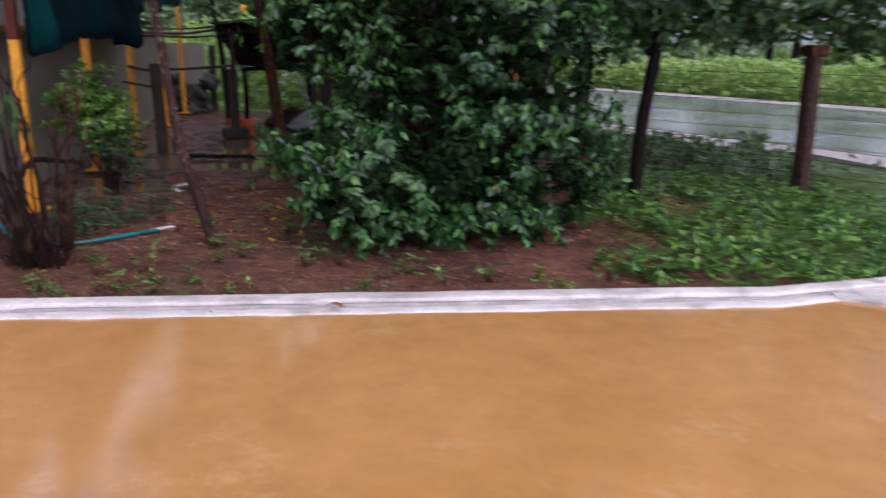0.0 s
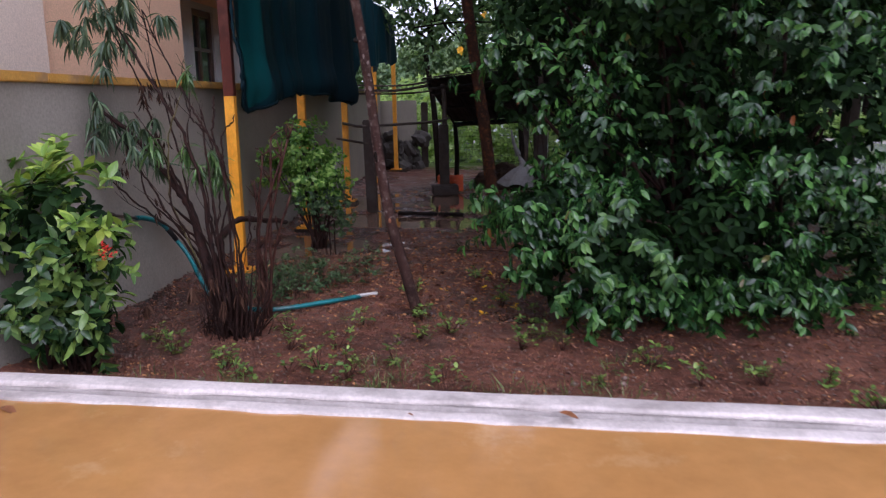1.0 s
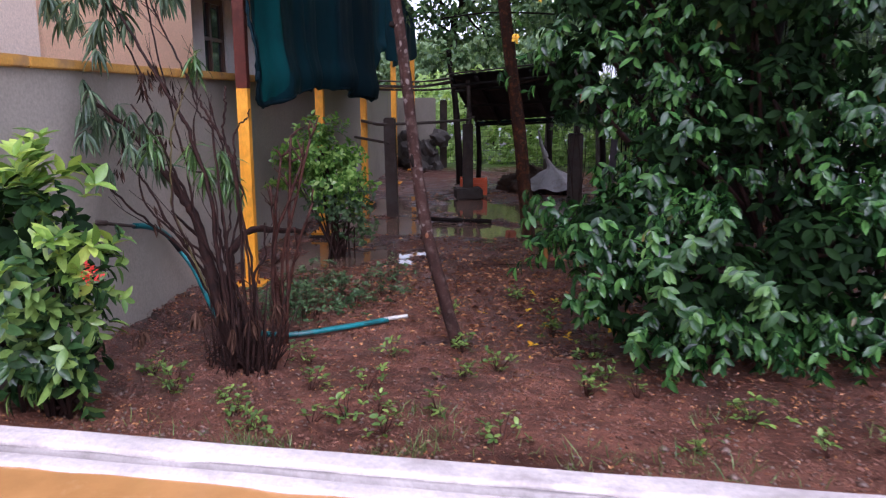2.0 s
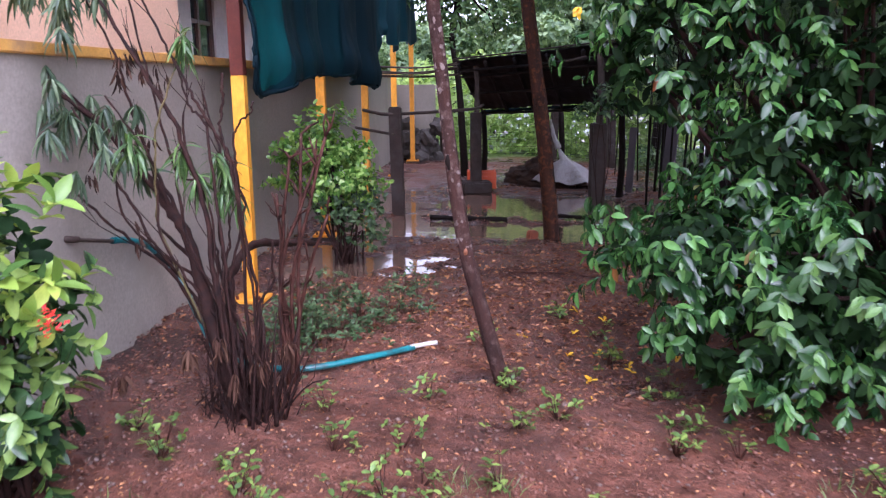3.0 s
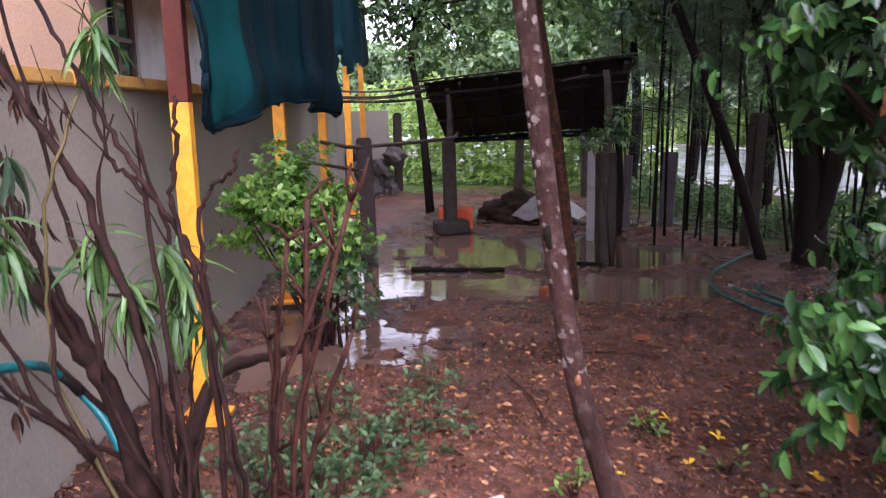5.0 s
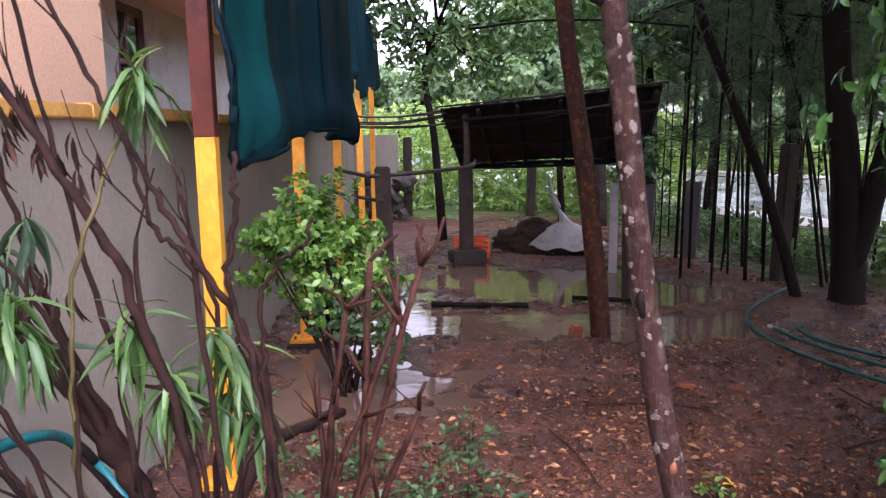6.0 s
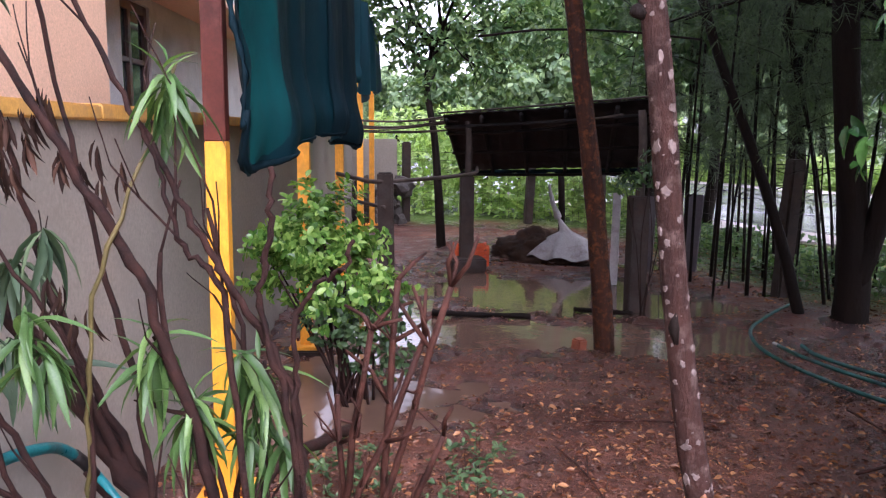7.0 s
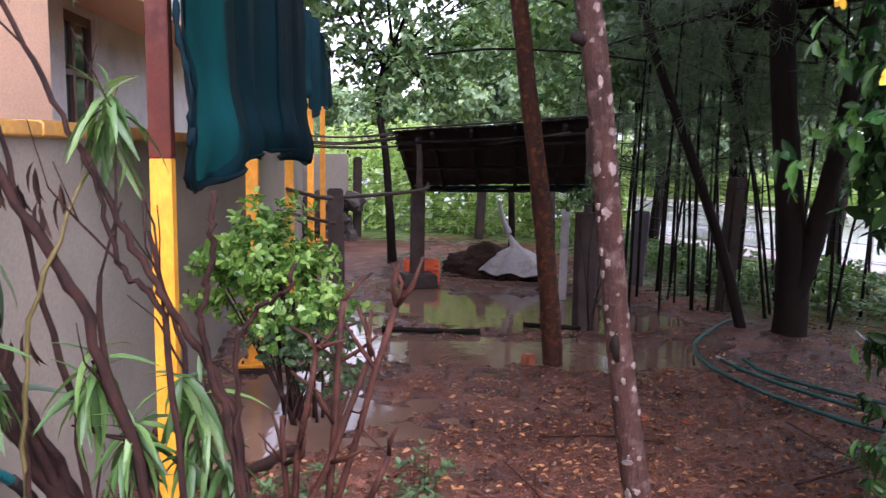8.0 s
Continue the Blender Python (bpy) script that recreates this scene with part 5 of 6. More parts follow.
        tangle.append(tube([b0, 0.5 * (b0 + e) + rng.normal(0, 0.025, 3), e], [rng.uniform(0.0018, 0.0045), 0.0022, 0.0012], 4, 0.2))
    v, f = join(tangle)
    tagged(build("twig_tangle", v, f, M_TWIG, b, "tangle of fine dead twigs"), kind="stuff")
    tuft = np.repeat(near, 3, 0) + rng.normal(0, 0.014, (18, 3)) * [1, 1, 2.5]
    up = np.tile([0, -0.1, 1.0], (18, 1)) + rng.normal(0, 0.25, (18, 3))
    m = np.concatenate([whorls(tuft, up, 8, 0.112, 1.25, 0.85), whorls(tuft[::2] + [0, 0, 0.015], up[::2], 3, 0.075, 0.55, 0.0), whorls(tuft - [0, 0, 0.03], up, 4, 0.115, 1.4, 1.6)])
    crown = scatter("foliage", whorls(np.repeat(far, 7, 0) + rng.normal(0, 0.09, (70, 3)), np.tile([0, 0, 1.0], (70, 1)) + rng.normal(0, 0.3, (70, 3)), 13, 0.130, 1.3, 1.15), S_LONG, L_OLE, b)
    pieces("leaf", m, S_LONG, leaf_material("drooping_leaf_single", (0.036, 0.080, 0.023), (0.066, 0.136, 0.037), (0.125, 0.215, 0.060), 0.28, 0.25, None, True), crown)
    # withered leaves: small bunches on the twigs, big drooping ones about the foot
    Q = np.array([(-3.395, 5.77, 1.72), (-3.322, 5.78, 1.62), (-3.285, 5.79, 1.60), (-3.312, 5.74, 1.36), (-3.353, 5.73, 1.35), (-3.47, 5.74, 1.66), (-3.42, 5.76, 1.68), (-3.5, 5.8, 1.7), (-3.6, 5.7, 1.2), (-3.4, 5.7, 0.9), (-3.75, 5.8, 1.1)])
    Q = np.repeat(Q, 3, 0) + rng.normal(0, 0.016, (33, 3)) * [1, 1, 2.6]
    scatter("withered_leaves", whorls(Q, rng.normal(0, 0.3, (33, 3)) + np.array([0, 0, 0.4]), 3, 0.068, 1.3, 3.4), S_WILT, L_DEAD, b, "withered brown leaves")
    Q = np.array([(-2.93, 5.68, 0.42), (-2.78, 5.72, 0.34), (-2.66, 5.78, 0.42), (-3.15, 5.7, 0.34), (-2.85, 5.64, 0.28), (-3.42, 5.55, 0.25)])
    Q = np.repeat(Q, 5, 0) + rng.normal(0, 0.013, (30, 3))
    pieces("wilted_leaf", whorls(Q, rng.normal(0, 0.2, (30, 3)) + np.array([0, 0, 1.0]), 4, 0.088, 1.0, 2.2), S_WILT, L_DEAD1, b)


bare_shrub()


def lime_shrub():
    b = thing("lime_shrub", (-4.1, 9.05, 0), "rounded shrub with small bright green leaves", "shrub")
    blobs = [((-4.36, 9.1, 0.98), (0.31, 0.30, 0.28)), ((-4.47, 9.1, 0.76), (0.27, 0.28, 0.22)), ((-4.14, 9.05, 0.76), (0.30, 0.28, 0.25)), ((-4.40, 9.12, 1.24), (0.17, 0.17, 0.17)), ((-3.98, 9.05, 0.52), (0.26, 0.22, 0.20)), ((-3.98, 9.1, 0.28), (0.24, 0.18, 0.16)), ((-4.2, 9.0, 0.50), (0.24, 0.2, 0.16))]
    for v, f in stems((-4.1, 9.05, -0.06), [c for c, _ in blobs] * 4 + [(-4.6, 8.9, 0.9), (-4.7, 9.0, 1.02), (-3.8, 8.9, 0.8)], 0.011, 0.004, 0.1, 7, 0.07):
        build("stem", v, f, M_TWIG, b)
    P, D = sprays(blobs[:4], 46, (0.10, 0.34), 0.034, -0.9)
    P2, D2 = blob_tips(blobs[:4], 70, (0.30, 0.95))
    P, D = np.concatenate([P, P2]), np.concatenate([D, D2])
    scatter("crown", whorls(P, D, 5, 0.058, 1.0, 0.25), S_OVALW, L_LIME, b)
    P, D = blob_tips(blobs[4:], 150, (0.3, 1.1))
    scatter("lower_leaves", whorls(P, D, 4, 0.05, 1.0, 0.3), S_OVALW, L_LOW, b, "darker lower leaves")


lime_shrub()


def pruned_shrub():
    b = thing("pruned_shrub", (-2.95, 6.3, 0), "pruned shrub of bare reddish twigs", "shrub")
    tips = [(-2.73, 6.31, 1.29), (-2.86, 6.3, 1.30), (-2.80, 6.33, 1.16), (-2.92, 6.28, 1.18), (-3.02, 6.3, 1.0), (-2.76, 6.36, 0.9)]
    for t in tips:
        t = np.array(t)
        b0 = np.array([-2.95, 6.3, 0]) + np.append(rng.normal(0, 0.04, 2), -0.03)
        P = smooth_path([b0, b0 * 0.55 + t * 0.45 + np.array([-0.05, 0, 0.05]) + rng.normal(0, 0.03, 3), t], 10)
        P[2:9] += rng.normal(0, 0.004, (7, 3))
        segs = [tube(P, np.linspace(0.0125, 0.0075, 10), 7, 0.15)]
        for k in range(10):
            i = rng.integers(3, 10)
            e = P[i] + np.array([rng.normal(0, 0.06), rng.normal(0, 0.05), rng.uniform(0.03, 0.14)])
            segs.append(tube([P[i], 0.5 * (P[i] + e) + rng.normal(0, 0.008, 3), e], np.array([0.0065, 0.0055, 0.0040]) * (1.0 if k < 5 else 0.5), 6, 0.12))
        v, f = join(segs)
        build("stem", v, f, M_TWIGR, b)


pruned_shrub()


def low_plants():
    for at, r, n in (((-3.2, 6.85), 0.34, 150), ((-3.1, 7.2), 0.28, 90), ((-3.5, 7.1), 0.32, 110), ((-3.0, 7.7), 0.22, 50), ((-3.6, 7.75), 0.3, 70), ((-3.1, 8.2), 0.2, 40)):
        x, y = at[0] + rng.normal(0, r * 0.5, n), at[1] + rng.normal(0, r * 0.5, n)
        z = ground_z(x, y) + rng.uniform(0.02, 0.26, n) * np.exp(-((x - at[0]) ** 2 + (y - at[1]) ** 2) / (r * r))
        b = thing("leafy_groundcover", (*at, 0), "low patch of blue-green leafy plants on the soil", "plant", "groundcover patches")
        P = np.stack([x, y, z], 1)
        scatter("leaves", whorls(P, np.tile([0, -0.1, 1.0], (n, 1)) + rng.normal(0, 0.35, (n, 3)), 4, 0.038, 1.0, 0.2), S_OVALW, L_LOW, b)
        for p in P[::4]:
            v, f = tube([(p[0] * 0.8 + at[0] * 0.2, p[1] * 0.8 + at[1] * 0.2, -0.02), p], [0.003, 0.002], 4)
            build("stalk", v, f, M_TWIGR, b)


low_plants()


def weeds():
    # single weeds near the kerb
    spots = [(-2.0, 5.35), (-1.9, 5.5), (-2.1, 5.2), (-1.75, 5.25), (-1.6, 5.55), (-2.5, 5.15), (-2.3, 5.0), (-1.2, 5.3), (-0.75, 6.15), (-0.95, 6.35), (-0.6, 6.4), (-1.0, 6.1), (-2.65, 5.3), (-3.1, 5.45), (-1.55, 6.3), (-1.85, 6.55), (-1.7, 6.15), (-2.6, 6.0), (-2.2, 6.3), (-1.1, 6.75), (-0.2, 6.0), (0.1, 5.6), (0.4, 5.75), (0.7, 5.9), (-0.4, 5.5), (-2.1, 5.75), (-2.35, 5.6), (-1.45, 7.1), (-1.9, 7.9), (-2.2, 7.2), (-1.6, 7.6), (-3.0, 5.3), (0.9, 5.5), (1.2, 5.9), (1.5, 5.6), (-3.3, 5.5)]
    for x, y in spots:
        z = float(ground_z(x, y))
        n = int(rng.integers(5, 14))
        P = np.stack([x + rng.normal(0, 0.05, n), y + rng.normal(0, 0.05, n), z + rng.uniform(0.02, 0.13, n)], 1)
        w = thing("weed", (x, y, z), "small green weed growing in the wet soil", "weed", "weeds")
        scatter("leaves", whorls(P, np.tile([0, 0, 1.0], (n, 1)) + rng.normal(0, 0.3, (n, 3)), 4, 0.038, 1.1, 0.15), S_OVALW, L_WEED, w)
        for p in P:
            v, f = tube([(x, y, z - 0.02), p], [0.003, 0.002], 4)
            build("stalk", v, f, M_TWIGR, w)
    # thin grass along the kerb and green cover to the side of the bush
    n = 2600
    x = np.concatenate([rng.normal(-1.9, 0.35, 400), rng.uniform(-0.9, 2.2, 900), rng.uniform(-3, 2, 300), rng.uniform(1.8, 7, 1000)])
    y = KY + KS * (x - KX) + 0.05 + np.concatenate([rng.uniform(0, 0.9, 400), rng.uniform(0.05, 1.1, 900), rng.uniform(0, 0.5, 300), rng.uniform(0, 4.5, 1000)])
    P = np.stack([x, y, ground_z(x, y) - 0.01], 1)
    reps = 5
    P = np.repeat(P, reps, 0) + np.append(rng.normal(0, 0.025, (n * reps, 2)), np.zeros((n * reps, 1)), 1)
    keep = (lattice_noise(P[:, 0], P[:, 1], 0.35, 21) > 0.15) & (rng.uniform(0, 1, len(P)) < np.where(P[:, 0] > 1.8, 1.0, np.where(np.abs(P[:, 0] + 1.85) < 0.5, 0.6, 0.22)))
    P = P[keep]
    A = np.stack([rng.normal(0, 0.5, len(P)), rng.normal(0, 0.5, len(P)), np.ones(len(P))], 1)
    g = thing("grass", (0, 5.5, 0), "thin wet grass along the kerb", "grass", kind="stuff")
    scatter("blades", frames(P, A, rng.normal(0, 1, (len(P), 3)), rng.uniform(0.03, 0.105, len(P))), S_BLADE, L_GRASS, g)
    n = 7000
    x, y = rng.uniform(1.0, 8, n), rng.uniform(5.6, 11.5, n)
    k = (beyond_fence(x, y) < 0.4) & (y > kerb_y(x) + 0.1) & (lattice_noise(x, y, 0.7, 5) + np.clip((x - 2.1 + 0.5 * np.clip(y - 6.2, 0, 2)) * 0.9, -0.9, 0.6) > -0.2)
    x, y = x[k], y[k]
    P = np.stack([x, y, ground_z(x, y) + rng.uniform(0.02, 0.14, len(x))], 1)
    g = thing("green_cover", (4, 8, 0), "dense low green weeds beside the bush", "weeds", kind="stuff")
    scatter("leaves", whorls(P, np.tile([0, 0, 1.0], (len(P), 1)) + rng.normal(0, 0.3, (len(P), 3)), 4, 0.065, 1.1, 0.15), S_OVALW, L_COVER, g)


weeds()


def litter():
    n = 130000
    x, y = rng.uniform(-5.5, 2.5, n), 4.6 + 13.5 * rng.uniform(0, 1, n) ** 1.4
    dens = 0.35 + 0.6 * np.exp(-(((x + 1.8) / 2.3) ** 2 + ((y - 8.4) / 2.4) ** 2)) + 0.3 * lattice_noise(x, y, 0.6, 31)
    z = ground_z(x, y)
    k = (rng.uniform(0, 1, n) < dens) & (y > kerb_y(x) + 0.03) & (z > WATER_Z + 0.004)
    x, y, z = x[k], y[k], z[k]
    n = len(x)
    P = np.stack([x, y, z + 0.006], 1)
    th = rng.uniform(0, 6.28, n)
    A = np.stack([np.cos(th), np.sin(th), rng.normal(0.1, 0.18, n)], 1)
    Up = np.array([0, 0, 1.0]) + rng.normal(0, 0.75, (n, 3))
    m = frames(P, A, Up, (0.009 + 0.042 * rng.uniform(0, 1, n) ** 2.3) * np.clip((y - 4.6) / 2.6, 0.5, 1.0))
    t = thing("leaf_litter", (-2, 8, 0), "fallen brown and orange leaves on wet soil", "leaf litter", kind="stuff")
    scatter("leaves", m, S_LITTER, L_FALLEN, t)
    spots = [(-1.55, 7.3), (-1.35, 7.15), (-1.32, 7.05), (-1.1, 7.35), (-1.62, 7.9), (-1.85, 8.1), (-1.0, 7.6), (-1.5, 6.85), (-1.75, 7.6), (-0.95, 7.1), (-1.45, 6.6), (-1.25, 7.6), (-1.7, 7.2), (-2.05, 7.45)]
    for sx, sy in spots:
        q = np.array([[sx, sy, float(ground_z(sx, sy)) + 0.012]])
        f = scatter("fallen_flower", whorls(q, np.array([[0.2, -0.2, 1.0]]), 4, 0.04, 1.3, 0.05), S_OVALW, L_YELLOW)
        tagged(f, "fallen yellow petal on the wet soil", "flower", "fallen flowers", kind="thing")
    # grit and pebbles
    n = 6000
    x, y = rng.uniform(-5, 2.5, n), 4.7 + 9.0 * rng.uniform(0, 1, n) ** 1.5
    z = ground_z(x, y)
    k = (y > kerb_y(x) + 0.03) & (z > WATER_Z)
    x, y, z = x[k], y[k], z[k]
    s = rng.uniform(0.004, 0.016, len(x)) * np.where(rng.uniform(0, 1, len(x)) > 0.97, 2.0, 1)
    oct_v = np.array([(1, 0, 0), (0, 1, 0), (-1, 0, 0), (0, -1, 0), (0.1, 0.1, 0.6), (0, 0, -0.5)], float)
    oct_f = [(0, 1, 4), (1, 2, 4), (2, 3, 4), (3, 0, 4), (1, 0, 5), (2, 1, 5), (3, 2, 5), (0, 3, 5)]
    th = rng.uniform(0, 6.28, len(x))
    m = np.zeros((len(x), 3, 4))
    m[:, 0, 0], m[:, 0, 1], m[:, 1, 0], m[:, 1, 1], m[:, 2, 2] = s * np.cos(th), -s * np.sin(th), 0.8 * s * np.sin(th), 0.8 * s * np.cos(th), s
    m[:, :, 3] = np.stack([x, y, z + 0.2 * s], 1)
    t = thing("pebbles", (-1, 6, 0), "small pebbles and grit in the wet soil", "pebbles", kind="stuff")
    scatter("grit", m, (oct_v, oct_f), M_PEB, t)
    n = 26000
    x, y = rng.uniform(-4.2, 2.0, n), 4.75 + 6.5 * rng.uniform(0, 1, n) ** 1.4
    z = ground_z(x, y)
    k = (y > kerb_y(x) + 0.03) & (z > WATER_Z + 0.01) & (lattice_noise(x, y, 0.4, 91) + 0.5 * lattice_noise(x, y, 0.15, 92) > -0.25)
    x, y, z = x[k], y[k], z[k]
    s = 0.004 + 0.015 * rng.uniform(0, 1, len(x)) ** 3
    th = rng.uniform(0, 6.28, len(x))
    m = np.zeros((len(x), 3, 4))
    m[:, 0, 0], m[:, 0, 1], m[:, 1, 0], m[:, 1, 1], m[:, 2, 2] = s * np.cos(th), -s * np.sin(th), 0.75 * s * np.sin(th), 0.75 * s * np.cos(th), 0.9 * s
    m[:, :, 3] = np.stack([x, y, z + 0.15 * s], 1)
    t = thing("soil_crumbs", (-1, 6, 0), "crumbs and small clods of wet red soil", "soil", kind="stuff")
    scatter("crumbs", m, (oct_v, oct_f), M_CRUMB, t)
    # single dry leaves on the paving
    for lx, ly, lz, s in ((-0.42, 4.66, KERB_Z, 0.09), (-2.9, 4.02, FLOOR_Z, 0.11), (-1.05, 4.5, FLOOR_Z + 0.02, 0.03)):
        q = np.array([[lx, ly, lz + 0.012]])
        f = scatter("dry_leaf", frames(q, np.array([[1.0, -0.15, 0.02]]), np.array([[0.1, -0.1, 1.0]]), np.array([s])), S_OVAL, L_FALLEN)
        tagged(f, "dry brown leaf lying on the wet kerb", "leaf", "dry leaves", kind="thing")


litter()

# ---- trees ----


def tree(name, trunk, r0, r1, blobs, per_m2, leaf_len, leaf_mat, shape, label, bark, count=4, group="", limbs=True, sides=10, depth=(0.35, 1.05)):
    t = thing(name, trunk[0], label, "tree", group)
    P = smooth_path(trunk, 22)
    v, f = tube(P, np.linspace(r0, r1, 22), sides, 0.07)
    tk = build("trunk", v, f, bark, t)
    if limbs:
        top = P[-1]
        for c, r in blobs:
            segs = []
            c = np.array(c)
            i = rng.integers(17, 21)
            segs.append(tube(smooth_path([P[i], 0.5 * (P[i] + c) + rng.normal(0, 0.12, 3), c], 7), np.linspace(r1 * 0.8, r1 * 0.2, 7), 6, 0.08))
            for _ in range(3):
                e = c + rng.normal(0, 0.6, 3) * np.array(r)
                segs.append(tube([c * 0.6 + P[i] * 0.4, 0.5 * (c + e), e], [r1 * 0.3, r1 * 0.2, r1 * 0.08], 4))
            v, f = join(segs)
            build("limb", v, f, bark, t)
    Q, D = blob_tips(blobs, per_m2, depth, None, -5)
    scatter("crown", whorls(Q, D, count, leaf_len, 1.1, 0.4), shape, leaf_mat, t)
    return t, tk


def make_trees():
    # the leaning tree on the path, with lichen spots, a knot and a raw scar
    path = [(-1.90, 6.62, -0.05), (-2.03, 6.65, 0.35), (-2.125, 6.655, 0.68), (-2.19, 6.66, 1.05), (-2.235, 6.66, 1.4), (-2.30, 6.66, 1.95), (-2.43, 6.7, 2.6), (-2.55, 6.8, 3.3)]
    # crown is out of view, made up to block sky mirrored in the floor
    blobs = [((-2.9, 7.2, 3.8), (0.9, 0.8, 0.5)), ((-2.0, 7.6, 3.9), (0.9, 0.8, 0.5)), ((-2.6, 7.6, 4.7), (1.2, 1.0, 0.6)), ((-3.4, 7.9, 4.3), (0.8, 0.8, 0.5))]
    t, tk = tree("slender_tree", path, 0.041, 0.031, blobs, 48, 0.12, L_TREE, S_OVAL, "slender leaning tree with lichen-spotted reddish bark", M_BARK)
    P = smooth_path(path, 200)
    for i in range(80):
        k = rng.integers(50, 170)
        r = np.interp(k / 199, [0, 1], [0.041, 0.031])
        th = rng.uniform(-2.6, 0.0)
        s = 0.0025 + 0.0105 * rng.uniform(0, 1) ** 1.8
        nrm = np.array([math.cos(th), math.sin(th), 0.0])
        v, f = tube([P[k] + nrm * (r - 0.003), P[k] + nrm * (r + 0.0012)], [s, s * 0.75], 11, 0.4)
        v[:, 2] = P[k][2] + (v[:, 2] - P[k][2]) * rng.uniform(0.8, 1.8)
        build("lichen_spot", v, f, M_LICHEN, tk, smooth=False)
    for k, th, s, m in ((58, -1.3, 0.013, M_SCAR),):
        nrm = np.array([math.cos(th), math.sin(th), 0.0])
        v, f = tube([P[k] + nrm * 0.030, P[k] + nrm * 0.040], [s, s * 0.8], 9, 0.2)
        v[:, 2] = P[k][2] + (v[:, 2] - P[k][2]) * 1.7
        build("bark_scar", v, f, m, tk, "raw orange bark scar")
    k = 94
    v, f = tube([P[k] + np.array([-0.004, -0.024, 0.06]), P[k] + np.array([-0.012, -0.034, 0.0]), P[k] + np.array([0.002, -0.026, -0.06])], [0.006, 0.014, 0.006], 8, 0.2)
    build("knot", v, f, M_BARKD, tk, "dark burst knot")
    v, f = tube([P[142], P[142] + np.array([-0.045, -0.02, 0.01]), P[142] + np.array([-0.055, -0.025, 0.012])], [0.022, 0.019, 0.012], 8, 0.15)
    build("branch_stub", v, f, M_BARKD, tk, "dark sawn branch stub")
    # the second tree, at the puddle
    # unseen crown, added to keep bright sky out of the floor's reflection
    tree("slender_tree", [(-2.66, 10.76, -0.1), (-2.70, 10.76, 0.4), (-2.80, 10.75, 1.3), (-2.95, 10.75, 2.35), (-3.1, 10.8, 3.6), (-3.1, 11, 4.6)], 0.082, 0.06,
         [((-3.4, 11, 4.4), (1.2, 1.0, 0.6)), ((-2.4, 11.5, 4.6), (1.1, 1.0, 0.6)), ((-4.4, 11.4, 4.7), (1.2, 1.1, 0.7)), ((-3.3, 11, 5.7), (1.6, 1.4, 0.8)), ((-3.7, 11.3, 3.8), (0.9, 0.8, 0.4))], 26, 0.15, L_TREE, S_OVAL, "tree with orange-brown bark standing at the puddle's edge", M_BARK2)
    t = thing("sapling", (-2.62, 11.95, 0), "leafy green sapling in front of the shed pillar", "sapling")
    tips = [(-2.62, 11.95, 1.22), (-2.42, 11.9, 1.32), (-2.30, 11.95, 1.25), (-2.36, 11.9, 1.45)]
    for v, f in stems((-2.42, 12.02, -0.05), tips, 0.007, 0.003, 0.05, 7, 0.02):
        build("stem", v, f, M_TWIG, t)
    Q, D = blob_tips([(c, (0.12, 0.12, 0.10)) for c in tips], 110, (0.3, 1.1))
    scatter("crown", whorls(Q, D, 4, 0.075, 1.1, 0.4), S_OVAL, L_TREE, t)
    t = thing("dead_branch", (-2.9, 11.0, 2.4), "thin dead branch caught across the tree", "branch")
    pole("stick", [(-3.75, 10.9, 2.42), (-3.2, 10.84, 2.45), (-2.6, 10.86, 2.42), (-2.05, 10.95, 2.36)], 0.010, M_BARKD, t, 16, wobble=0.15)
    # the leafy tree behind the shed
    # the two highest blobs are unseen, placed to block sky from the floor
    tree("leafy_tree", [(-5.45, 15.9, -0.1), (-5.52, 15.95, 0.8), (-5.6, 16, 1.6), (-5.75, 16.1, 2.5), (-5.5, 16.2, 3.3)], 0.075, 0.035,
         [((-6.25, 16.0, 3.35), (0.55, 0.6, 0.5)), ((-5.75, 16.05, 2.80), (0.55, 0.6, 0.35)), ((-5.3, 16.2, 3.35), (0.7, 0.7, 0.5)), ((-4.95, 16.2, 2.60), (0.45, 0.5, 0.28)), ((-4.45, 16.35, 3.2), (0.7, 0.7, 0.5)), ((-6.15, 15.8, 4.1), (0.8, 0.8, 0.6)), ((-5.2, 16.0, 4.3), (1.1, 1.0, 0.7)), ((-4.1, 16.2, 4.2), (0.9, 0.9, 0.6)), ((-5.4, 15.4, 2.25), (0.35, 0.3, 0.16)), ((-6.6, 15.5, 3.9), (0.6, 0.6, 0.5)), ((-5.6, 16, 5.3), (1.4, 1.1, 0.8)), ((-7.0, 15.8, 4.9), (1.0, 0.9, 0.8))], 38, 0.125, L_MID, S_OVAL, "small leafy tree beside the shed", M_BARKD)
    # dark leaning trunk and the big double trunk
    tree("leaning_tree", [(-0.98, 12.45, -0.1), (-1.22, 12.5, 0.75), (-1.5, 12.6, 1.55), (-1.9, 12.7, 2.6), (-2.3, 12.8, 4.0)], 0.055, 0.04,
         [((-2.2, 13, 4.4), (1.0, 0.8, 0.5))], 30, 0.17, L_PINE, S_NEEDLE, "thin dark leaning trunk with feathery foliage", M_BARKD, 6)
